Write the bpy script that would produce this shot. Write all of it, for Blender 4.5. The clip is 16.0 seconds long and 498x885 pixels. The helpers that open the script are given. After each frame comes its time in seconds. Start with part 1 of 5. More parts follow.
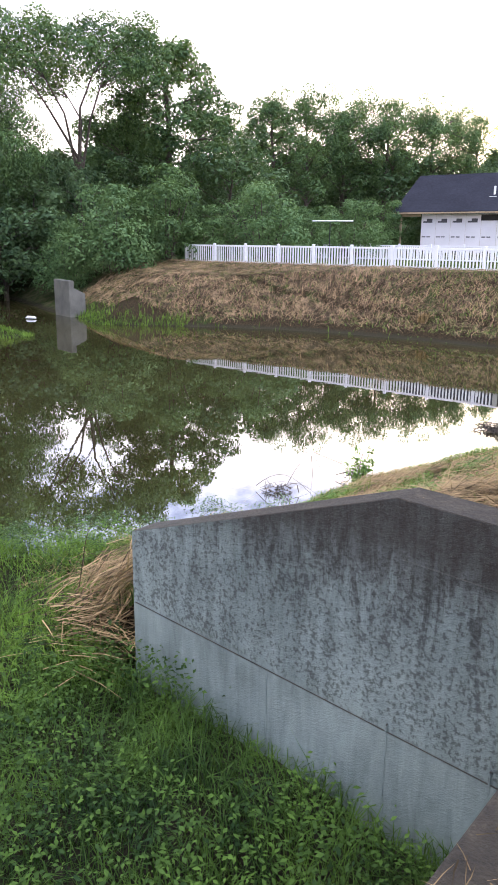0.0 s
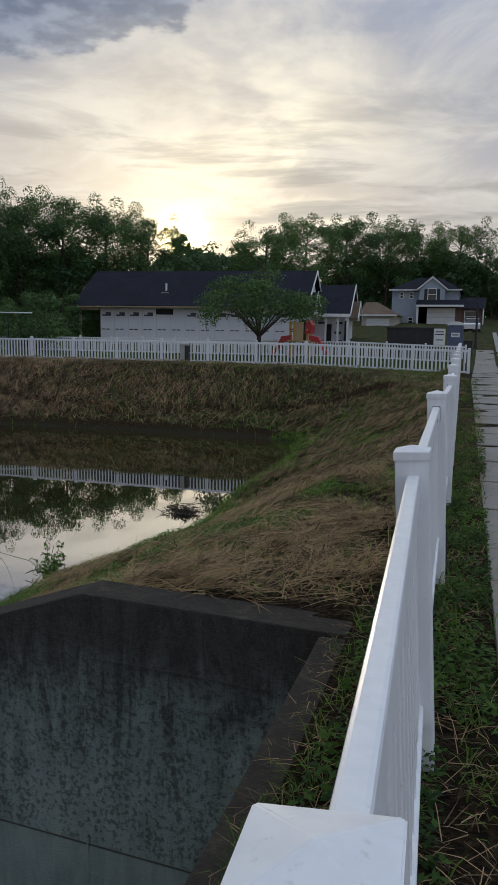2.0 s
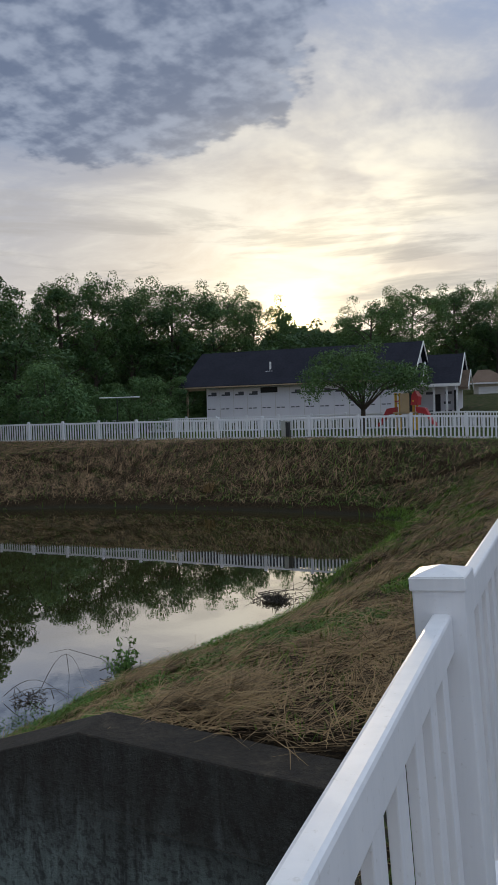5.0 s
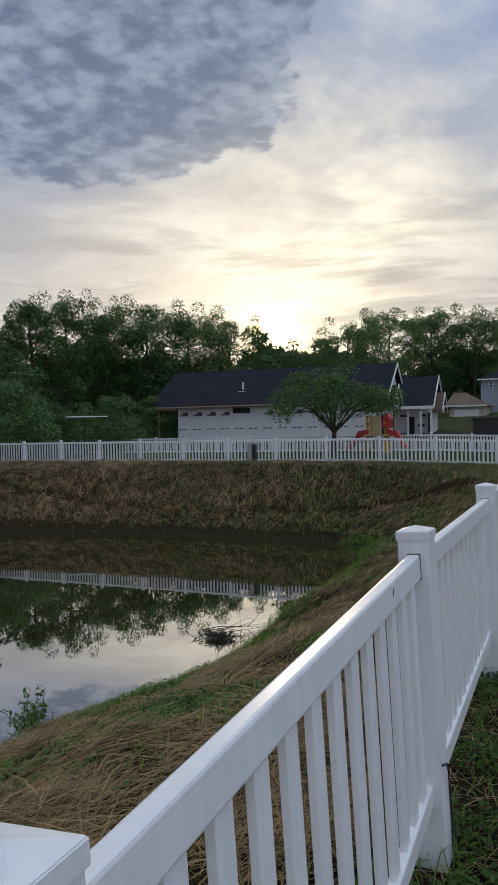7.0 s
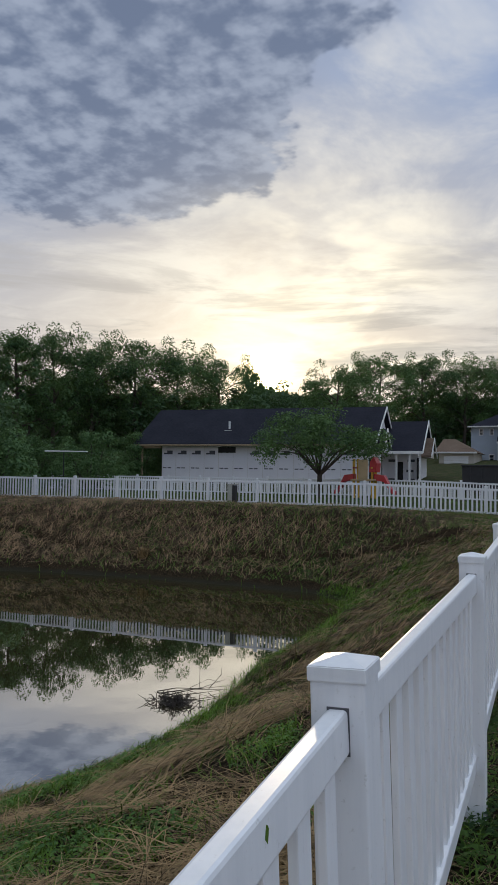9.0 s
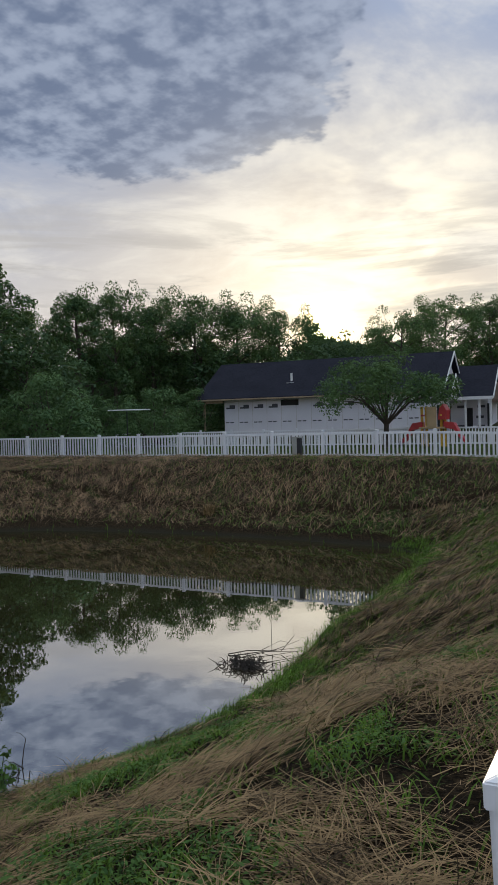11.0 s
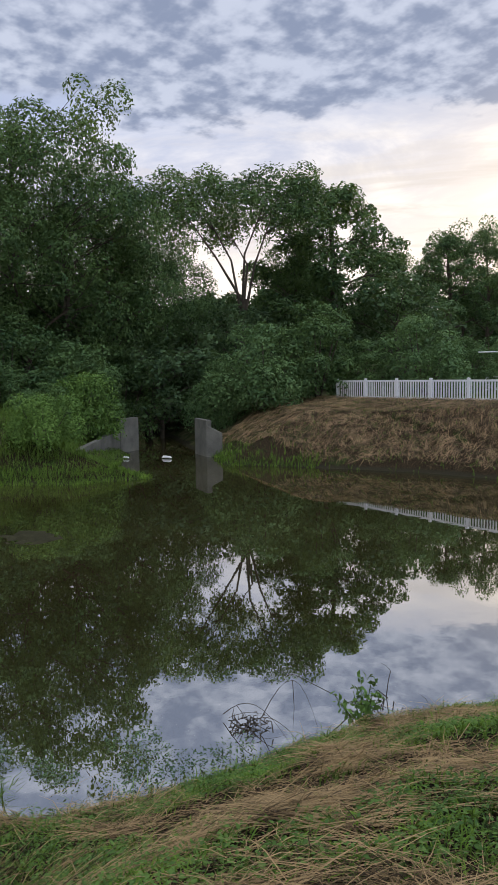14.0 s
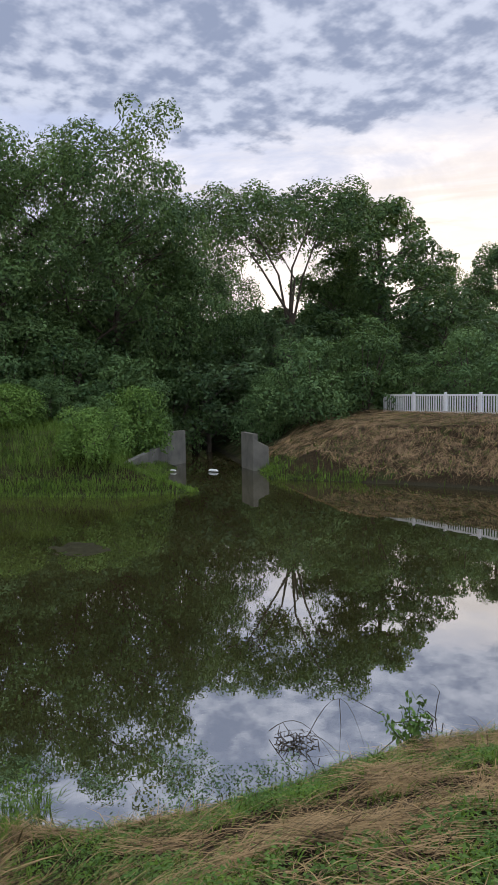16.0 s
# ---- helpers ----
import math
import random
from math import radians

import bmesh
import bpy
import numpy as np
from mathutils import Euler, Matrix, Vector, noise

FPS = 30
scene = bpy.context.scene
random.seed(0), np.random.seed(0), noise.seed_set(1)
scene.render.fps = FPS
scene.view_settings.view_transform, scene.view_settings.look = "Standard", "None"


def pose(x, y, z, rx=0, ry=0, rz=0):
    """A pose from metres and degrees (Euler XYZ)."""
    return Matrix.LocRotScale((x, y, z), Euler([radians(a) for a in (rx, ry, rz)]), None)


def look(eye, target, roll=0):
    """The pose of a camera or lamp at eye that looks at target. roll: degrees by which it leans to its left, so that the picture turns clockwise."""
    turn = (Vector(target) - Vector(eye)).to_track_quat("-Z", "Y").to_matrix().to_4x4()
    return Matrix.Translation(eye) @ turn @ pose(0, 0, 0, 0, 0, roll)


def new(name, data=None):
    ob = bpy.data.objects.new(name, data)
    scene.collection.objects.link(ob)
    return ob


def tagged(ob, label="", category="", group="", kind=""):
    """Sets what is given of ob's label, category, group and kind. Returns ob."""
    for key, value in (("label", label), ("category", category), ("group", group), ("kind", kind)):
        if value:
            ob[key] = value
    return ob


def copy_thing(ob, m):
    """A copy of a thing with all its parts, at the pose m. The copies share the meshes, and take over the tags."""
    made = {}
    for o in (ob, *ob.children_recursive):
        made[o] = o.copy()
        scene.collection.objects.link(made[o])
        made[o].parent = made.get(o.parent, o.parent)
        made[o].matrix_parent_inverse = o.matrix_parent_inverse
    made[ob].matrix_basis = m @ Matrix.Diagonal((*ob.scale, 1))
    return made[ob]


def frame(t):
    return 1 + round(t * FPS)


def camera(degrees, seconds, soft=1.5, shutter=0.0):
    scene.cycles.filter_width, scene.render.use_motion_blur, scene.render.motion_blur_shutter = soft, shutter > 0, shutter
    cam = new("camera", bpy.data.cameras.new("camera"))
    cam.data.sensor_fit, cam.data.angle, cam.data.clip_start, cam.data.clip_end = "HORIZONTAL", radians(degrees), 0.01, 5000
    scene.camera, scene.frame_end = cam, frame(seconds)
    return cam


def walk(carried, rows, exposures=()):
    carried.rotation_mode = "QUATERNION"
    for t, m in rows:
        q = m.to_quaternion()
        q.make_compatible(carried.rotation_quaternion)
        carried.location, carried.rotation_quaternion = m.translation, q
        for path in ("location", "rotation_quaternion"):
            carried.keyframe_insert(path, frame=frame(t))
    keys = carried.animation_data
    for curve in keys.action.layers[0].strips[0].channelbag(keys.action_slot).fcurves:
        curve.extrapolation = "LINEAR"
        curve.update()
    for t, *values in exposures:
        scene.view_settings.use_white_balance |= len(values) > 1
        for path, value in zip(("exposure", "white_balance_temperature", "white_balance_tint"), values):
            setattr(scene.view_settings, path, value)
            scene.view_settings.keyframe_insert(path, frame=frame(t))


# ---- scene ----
cam = camera(36.4, 16.0)
PATH = [
    (0, (0.138, -0.44, 1.657), (-1.102, 1.044, 1.145), 0.6),
    (0.5, (0.166, -0.414, 1.667), (-0.857, 1.262, 1.285), 0.2),
    (1, (0.208, -0.398, 1.681), (-0.622, 1.394, 1.369), 0.2),
    (1.5, (0.228, -0.395, 1.694), (-0.455, 1.463, 1.406), 0.6),
    (2, (0.24, -0.389, 1.697), (-0.33, 1.509, 1.422), 0.9),
    (2.5, (0.258, -0.364, 1.698), (-0.268, 1.549, 1.448), 0.1),
    (3, (0.349, -0.265, 1.697), (-0.28, 1.623, 1.495), -1.3),
    (3.5, (0.393, -0.106, 1.677), (-0.335, 1.749, 1.511), -1.5),
    (4, (0.335, 0.1, 1.689), (-0.475, 1.922, 1.538), -2.0),
    (4.2, (0.335, 0.199, 1.683), (-0.523, 2.001, 1.552), -2.1),
    (6.3, (0.546, 1.513, 1.7), (-0.291, 3.329, 1.663), -1.0),
    (6.5, (0.562, 1.639, 1.711), (-0.295, 3.446, 1.673), -0.9),
    (7, (0.598, 1.92, 1.736), (-0.208, 3.75, 1.714), -1.0),
    (7.5, (0.591, 2.205, 1.745), (-0.055, 4.098, 1.774), -0.5),
    (8, (0.565, 2.55, 1.74), (-0.088, 4.44, 1.792), 0.9),
    (8.5, (0.556, 2.978, 1.765), (-0.202, 4.828, 1.813), 2.0),
    (9, (0.453, 3.301, 1.759), (-0.33, 5.14, 1.843), 0.8),
    (9.2, (0.399, 3.423, 1.768), (-0.391, 5.259, 1.857), 0.3),
    (11.3, (0.059, 4.066, 1.759), (-0.919, 5.809, 1.68), -0.8),
    (11.5, (0.043, 4.089, 1.756), (-0.974, 5.808, 1.648), -0.2),
    (12, (0.011, 4.067, 1.782), (-1.12, 5.707, 1.612), 0.5),
    (12.5, (0.013, 4.029, 1.797), (-1.267, 5.549, 1.571), 0.6),
    (13, (0.046, 4.025, 1.821), (-1.359, 5.422, 1.546), -0.2),
    (13.5, (0.08, 3.975, 1.824), (-1.439, 5.246, 1.547), -0.9),
    (14, (0.063, 3.954, 1.845), (-1.572, 5.094, 1.669), -0.9),
    (14.5, (0.054, 3.955, 1.858), (-1.632, 5.024, 1.736), -0.9),
    (15, (0.051, 3.949, 1.863), (-1.646, 5.0, 1.734), -1.0),
    (15.5, (0.046, 3.922, 1.863), (-1.656, 4.965, 1.726), -0.7),
    (16, (0.055, 3.936, 1.868), (-1.648, 4.976, 1.729), -0.8),
]
walk(cam, [(t, look(eye, target, roll)) for t, eye, target, roll in PATH],
     exposures=[(0.0, 2.35, 6700, 22), (0.2, 1.85, 6650, 20), (0.4, 0.35, 6500, 12), (0.5, 0.05, 6500, 10), (1.0, 0.0, 6500, 10), (2.5, 0.05, 6500, 10), (4.0, 0.1, 6500, 10), (7.0, 0.15, 6500, 10),
                (9.0, 0.18, 6500, 10), (11.5, 0.27, 6500, 10), (12.5, 0.42, 6550, 10), (14.0, 0.95, 7050, 13), (16.0, 1.09, 7150, 14)])

# ---- sky and sun ----
SUN_AZ, SUN_EL = radians(21.9), radians(7.2)
SUN_DIR = Vector((-math.sin(SUN_AZ) * math.cos(SUN_EL), math.cos(SUN_AZ) * math.cos(SUN_EL), math.sin(SUN_EL)))


class Nodes:
    """Short hand for building a node tree."""

    def __init__(self, tree):
        self.t = tree
        tree.nodes.clear()

    def add(self, kind, **sockets):
        n = self.t.nodes.new(kind)
        for k, v in sockets.items():
            self.put(n, k, v)
        return n

    def put(self, n, key, v):
        s = n.inputs[int(key[1:])] if key[0] == "i" and key[1:].isdigit() else n.inputs[key.replace("_", " ")]
        if isinstance(v, bpy.types.NodeSocket):
            self.t.links.new(v, s)
        else:
            s.default_value = v

    def math(self, op, a, b=0.0, c=0.0, clamp=False):
        n = self.add("ShaderNodeMath", i0=a, i1=b, i2=c)
        n.operation, n.use_clamp = op, clamp
        return n.outputs[0]

    def mix(self, f, a, b, op="MIX"):
        n = self.t.nodes.new("ShaderNodeMix")
        n.data_type, n.blend_type = "RGBA", op
        for i, v in ((0, f), (6, a), (7, b)):
            if isinstance(v, bpy.types.NodeSocket):
                self.t.links.new(v, n.inputs[i])
            else:
                n.inputs[i].default_value = v
        return n.outputs[2]

    def noise(self, vec, scale, detail=4.0, rough=0.55, dist=0.0):
        n = self.add("ShaderNodeTexNoise", Scale=scale, Detail=detail, Roughness=rough, Distortion=dist)
        if vec is not None:
            self.put(n, "Vector", vec)
        return n.outputs["Fac"]

    def ramp(self, f, *stops):
        n = self.add("ShaderNodeValToRGB", Fac=f)
        e = n.color_ramp.elements
        while len(e) < len(stops):
            e.new(0.5)
        for el, (p, c) in zip(e, stops):
            el.position = p
            el.color = (*c, 1) if len(c) == 3 else c
        return n.outputs[0]

    def smooth(self, f, lo, hi):
        n = self.add("ShaderNodeMapRange", Value=f, From_Min=lo, From_Max=hi)
        n.interpolation_type = "SMOOTHSTEP"
        return n.outputs[0]


def make_world():
    w = bpy.data.worlds.new("evening_sky")
    scene.world = w
    w.use_nodes = True
    k = Nodes(w.node_tree)
    sky = k.add("ShaderNodeTexSky")
    sky.sky_type, sky.sun_disc = "NISHITA", False
    sky.sun_elevation, sky.sun_rotation = SUN_EL, -SUN_AZ
    sky.air_density, sky.dust_density = 1.2, 2.0
    d = k.add("ShaderNodeTexCoord").outputs["Generated"]
    xyz = k.add("ShaderNodeSeparateXYZ", Vector=d)
    zc = k.math("MAXIMUM", xyz.outputs[2], 0.0)
    zz = k.math("ADD", zc, 0.16)
    flat = k.add("ShaderNodeCombineXYZ", X=k.math("DIVIDE", xyz.outputs[0], zz), Y=k.math("DIVIDE", xyz.outputs[1], zz), Z=0.0).outputs[0]
    # nearness to the sun
    dot = k.add("ShaderNodeVectorMath", i0=d, i1=tuple(SUN_DIR))
    dot.operation = "DOT_PRODUCT"
    c = k.math("MAXIMUM", dot.outputs["Value"], 0.0)
    wide = k.math("POWER", c, 11.0)
    mid = k.math("POWER", c, 42.0)
    halo = k.math("POWER", c, 260.0)
    near = k.math("POWER", c, 1900.0)
    core = k.math("POWER", c, 9000.0)
    # high thin veil: lavender far from the sun, cream near it
    blue = k.mix(0.55, (0.30, 0.36, 0.52, 1), k.mix(1.0, sky.outputs[0], (0.05, 0.05, 0.05, 1), "MULTIPLY"), "MIX")
    base = k.mix(k.math("MULTIPLY", wide, 0.8, clamp=True), (0.26, 0.32, 0.475, 1), (0.66, 0.62, 0.53, 1))
    base = k.mix(0.25, base, blue)
    low = k.smooth(zc, 0.32, 0.0)
    base = k.mix(k.math("MULTIPLY", low, 0.72), base, (0.76, 0.69, 0.58, 1))
    high = k.math("MULTIPLY", k.smooth(zc, 0.22, 0.5), k.math("SUBTRACT", 1.0, wide))
    base = k.mix(k.math("MULTIPLY", high, 0.9), base, (0.22, 0.325, 0.54, 1))
    # the cloud deck thickens upwards to the west
    west = k.math("ADD", k.math("MULTIPLY", xyz.outputs[0], -0.9), xyz.outputs[2])
    west = k.math("ADD", west, k.math("MULTIPLY", k.math("SUBTRACT", k.noise(flat, 2.3, 5.0, 0.6), 0.5), 0.42))
    deck = k.math("MULTIPLY", k.smooth(west, 0.64, 0.84), k.smooth(zc, 0.26, 0.39))
    veil = k.smooth(k.noise(flat, 1.6, 6.0, 0.62, 0.5), 0.40, 0.66)
    veil = k.math("MULTIPLY", veil, k.math("SUBTRACT", 1.0, k.math("MULTIPLY", deck, 0.75)))
    base = k.mix(k.math("MULTIPLY", veil, k.math("ADD", 0.26, k.math("MULTIPLY", wide, 0.45), clamp=True)), base, (0.90, 0.86, 0.76, 1))
    base = k.mix(k.math("MULTIPLY", deck, 0.8), base, (0.255, 0.295, 0.39, 1))
    # thinner cloud lit through above the sun
    dot2 = k.add("ShaderNodeVectorMath", i0=d, i1=(-0.26, 0.935, 0.235))
    dot2.operation = "DOT_PRODUCT"
    lit = k.math("MULTIPLY", k.math("POWER", k.math("MAXIMUM", dot2.outputs["Value"], 0.0), 110.0), k.smooth(k.noise(flat, 2.6, 4.0, 0.55, 0.5), 0.38, 0.62))
    base = k.mix(lit, base, (1.12, 1.03, 0.82, 1))
    # broken grey cloud
    off = k.add("ShaderNodeVectorMath", i0=flat, i1=(1.3, 2.1, 0.0))
    off.operation = "ADD"
    big = k.noise(off.outputs[0], 0.8, 3.0, 0.5)
    fine = k.noise(off.outputs[0], 5.5, 5.0, 0.55)
    puff = k.noise(off.outputs[0], 17.0, 3.0, 0.5)
    mass = k.math("ADD", k.math("MULTIPLY", big, 0.95), k.math("ADD", k.math("MULTIPLY", fine, 0.28), k.math("MULTIPLY", puff, 0.15)))
    mass = k.math("ADD", mass, k.math("SUBTRACT", k.math("MULTIPLY", deck, 0.48), 0.20))
    cover = k.smooth(mass, 0.60, 0.69)
    cover = k.math("MULTIPLY", cover, k.math("SUBTRACT", 1.0, k.math("MULTIPLY", mid, 0.85), clamp=True))
    dark = k.mix(k.smooth(k.math("ADD", k.math("MULTIPLY", puff, 0.5), k.math("MULTIPLY", fine, 0.5)), 0.38, 0.60), (0.30, 0.35, 0.45, 1), (0.12, 0.158, 0.245, 1))
    base = k.mix(k.math("MULTIPLY", cover, 0.88), base, dark)
    # long low streaks
    st = k.add("ShaderNodeCombineXYZ", X=k.math("MULTIPLY", k.math("ARCTAN2", xyz.outputs[0], xyz.outputs[1]), 2.2), Y=k.math("MULTIPLY", zc, 17.0), Z=0.0).outputs[0]
    streak = k.smooth(k.noise(st, 1.5, 6.0, 0.6, 0.4), 0.47, 0.62)
    streak = k.math("MULTIPLY", streak, k.math("MULTIPLY", k.smooth(zc, 0.02, 0.10), k.smooth(zc, 0.34, 0.18)))
    base = k.mix(k.math("MULTIPLY", streak, 0.78), base, (0.40, 0.385, 0.37, 1))
    glow = k.mix(1.0, k.mix(mid, (0, 0, 0, 1), (0.15, 0.12, 0.06, 1)), k.mix(near, (0, 0, 0, 1), (1.2, 0.88, 0.36, 1)), "ADD")
    glow = k.mix(1.0, glow, k.mix(halo, (0, 0, 0, 1), (0.42, 0.35, 0.21, 1)), "ADD")
    glow = k.mix(1.0, glow, k.mix(core, (0, 0, 0, 1), (26, 20, 10.5, 1)), "ADD")
    out = k.mix(1.0, base, glow, "ADD")
    # added gain on the unseen sky overhead, to lift the light on the ground
    over = k.smooth(xyz.outputs[2], 0.60, 0.9)
    over = k.mix(over, (1, 1, 1, 1), (3.35, 3.05, 2.45, 1))
    out = k.mix(1.0, out, over, "MULTIPLY")
    bg = k.add("ShaderNodeBackground", Color=out, Strength=1.0)
    k.add("ShaderNodeOutputWorld", Surface=bg.outputs[0])


make_world()
sun = new("sun", bpy.data.lights.new("sun", "SUN"))
sun.data.energy, sun.data.angle, sun.data.color = 1.6, radians(2.0), (1.0, 0.80, 0.55)
sun.matrix_world = look(SUN_DIR * 200, (0, 0, 0))


# ---- materials ----
def material(name, rough=0.6, metal=0.0, **extra):
    m = bpy.data.materials.new(name)
    m.use_nodes = True
    k = Nodes(m.node_tree)
    b = k.add("ShaderNodeBsdfPrincipled", Roughness=rough, Metallic=metal, **extra)
    k.add("ShaderNodeOutputMaterial", Surface=b.outputs[0])
    return m, k, b


def where(k):
    return k.add("ShaderNodeNewGeometry").outputs["Position"]


def bump(k, b, height, strength=0.4, dist=0.01):
    n = k.add("ShaderNodeBump", Strength=strength, Distance=dist, Height=height)
    k.put(b, "Normal", n.outputs[0])


def simple(name, col, rough=0.6, metal=0.0, vary=0.25, scale=3.0, fine=40.0, bumps=0.2, dist=0.004):
    """Colour with broad and fine variation and a little relief."""
    m, k, b = material(name, rough, metal)
    p = where(k)
    a = k.noise(p, scale, 4.0)
    f = k.noise(p, fine, 3.0)
    mix = k.math("ADD", k.math("MULTIPLY", a, 0.65), k.math("MULTIPLY", f, 0.35))
    lo = tuple(c * (1 - vary) for c in col)
    hi = tuple(min(1, c * (1 + vary)) for c in col)
    k.put(b, "Base_Color", k.ramp(mix, (0.3, lo), (0.7, hi)))
    bump(k, b, f, bumps, dist)
    return m


def foliage(name, dark, light, trans=0.24, scale=0.45, gain=0.85, each=0.36):
    """Leaves: colour by leaf and by clump, some light through them."""
    m = bpy.data.materials.new(name)
    m.use_nodes = True
    k = Nodes(m.node_tree)
    g = k.add("ShaderNodeNewGeometry")
    oi = k.add("ShaderNodeObjectInfo").outputs["Random"]
    n = k.noise(g.outputs["Position"], scale, 3.0)
    f = k.math("ADD", k.math("MULTIPLY", g.outputs["Random Per Island"], each), k.math("ADD", k.math("MULTIPLY", n, gain), k.math("SUBTRACT", k.math("MULTIPLY", oi, 0.22), 0.10 + (gain - 0.85 + each - 0.36) * 0.5)))
    col = k.ramp(f, (0.30, dark), (0.85, light))
    d = k.add("ShaderNodeBsdfPrincipled", Base_Color=col, Roughness=0.7, Specular_IOR_Level=0.25)
    t = k.add("ShaderNodeBsdfTranslucent", Color=k.mix(0.5, col, (0.16, 0.22, 0.03, 1)))
    s = k.add("ShaderNodeMixShader", i0=trans, i1=d.outputs[0], i2=t.outputs[0])
    k.add("ShaderNodeOutputMaterial", Surface=s.outputs[0])
    return m


def make_ground():
    m, k, b = material("bank_earth_and_thatch", 1.0, Specular_IOR_Level=0.1)
    p = where(k)
    xyz = k.add("ShaderNodeSeparateXYZ", Vector=p)
    patch = k.noise(p, 0.35, 4.0, 0.6, 0.3)
    patch2 = k.noise(p, 1.7, 4.0, 0.65, 0.2)
    stretch = k.add("ShaderNodeMapping", Vector=p, Scale=(3.0, 14.0, 6.0), Rotation=(0, 0, 0.6))
    straw = k.noise(stretch.outputs[0], 3.0, 5.0, 0.7, 0.8)
    fine = k.noise(p, 22.0, 4.0, 0.7)
    soil = k.ramp(fine, (0.3, (0.008, 0.006, 0.0035)), (0.72, (0.034, 0.023, 0.012)))
    dry = k.ramp(straw, (0.30, (0.040, 0.027, 0.014)), (0.50, (0.085, 0.056, 0.029)), (0.72, (0.20, 0.135, 0.07)))
    green = k.ramp(fine, (0.30, (0.018, 0.024, 0.008)), (0.50, (0.030, 0.050, 0.012)), (0.75, (0.065, 0.115, 0.026)))
    f = k.math("ADD", k.math("MULTIPLY", patch, 0.6), k.math("MULTIPLY", patch2, 0.4))
    col = k.mix(k.math("MULTIPLY", k.smooth(fine, 0.42, 0.66), k.math("ADD", 0.38, k.math("MULTIPLY", k.smooth(xyz.outputs[1], 12.0, 24.0), 0.4))), soil, dry)
    # green towards the water's edge and in patches
    wet = k.smooth(k.math("ADD", xyz.outputs[2], k.math("MULTIPLY", patch2, 0.8)), -1.55, -1.95)
    wet = k.math("MULTIPLY", wet, k.math("MAXIMUM", k.smooth(xyz.outputs[0], -25.0, -27.0), k.smooth(xyz.outputs[1], 24.0, 19.0)))
    g = k.math("MAXIMUM", k.smooth(f, 0.54, 0.62), wet)
    col = k.mix(g, col, green)
    # lawn beyond the banks
    lawn = k.math("MAXIMUM", k.smooth(xyz.outputs[1], 35.0, 38.0), k.smooth(xyz.outputs[0], -30.0, -34.0))
    col = k.mix(k.math("MULTIPLY", lawn, 0.8), col, k.mix(k.smooth(patch2, 0.4, 0.65), green, (0.10, 0.085, 0.045, 1)))
    mud = k.math("MAXIMUM", k.smooth(xyz.outputs[2], -2.05, -2.19), k.math("MULTIPLY", k.smooth(k.math("ADD", xyz.outputs[2], k.math("MULTIPLY", patch2, 0.5)), -1.80, -1.95), k.smooth(xyz.outputs[1], 22.0, 25.0)))
    col = k.mix(mud, col, (0.032, 0.028, 0.017, 1))
    k.put(b, "Base_Color", col)
    bump(k, b, k.math("ADD", straw, fine), 0.8, 0.06)
    return m


def make_water():
    m, k, b = material("murky_pond_water", 0.005, IOR=7.0)
    p = where(k)
    n = k.noise(p, 0.16, 4.0, 0.6, 0.4)
    k.put(b, "Base_Color", k.ramp(n, (0.35, (0.026, 0.022, 0.008)), (0.65, (0.042, 0.035, 0.013))))
    st = k.add("ShaderNodeMapping", Vector=p, Scale=(1.0, 1.0, 1.0))
    r = k.math("ADD", k.noise(st.outputs[0], 2.2, 3.0, 0.5), k.math("MULTIPLY", k.noise(st.outputs[0], 9.0, 2.0), 0.15))
    bump(k, b, r, 0.028, 0.02)
    return m


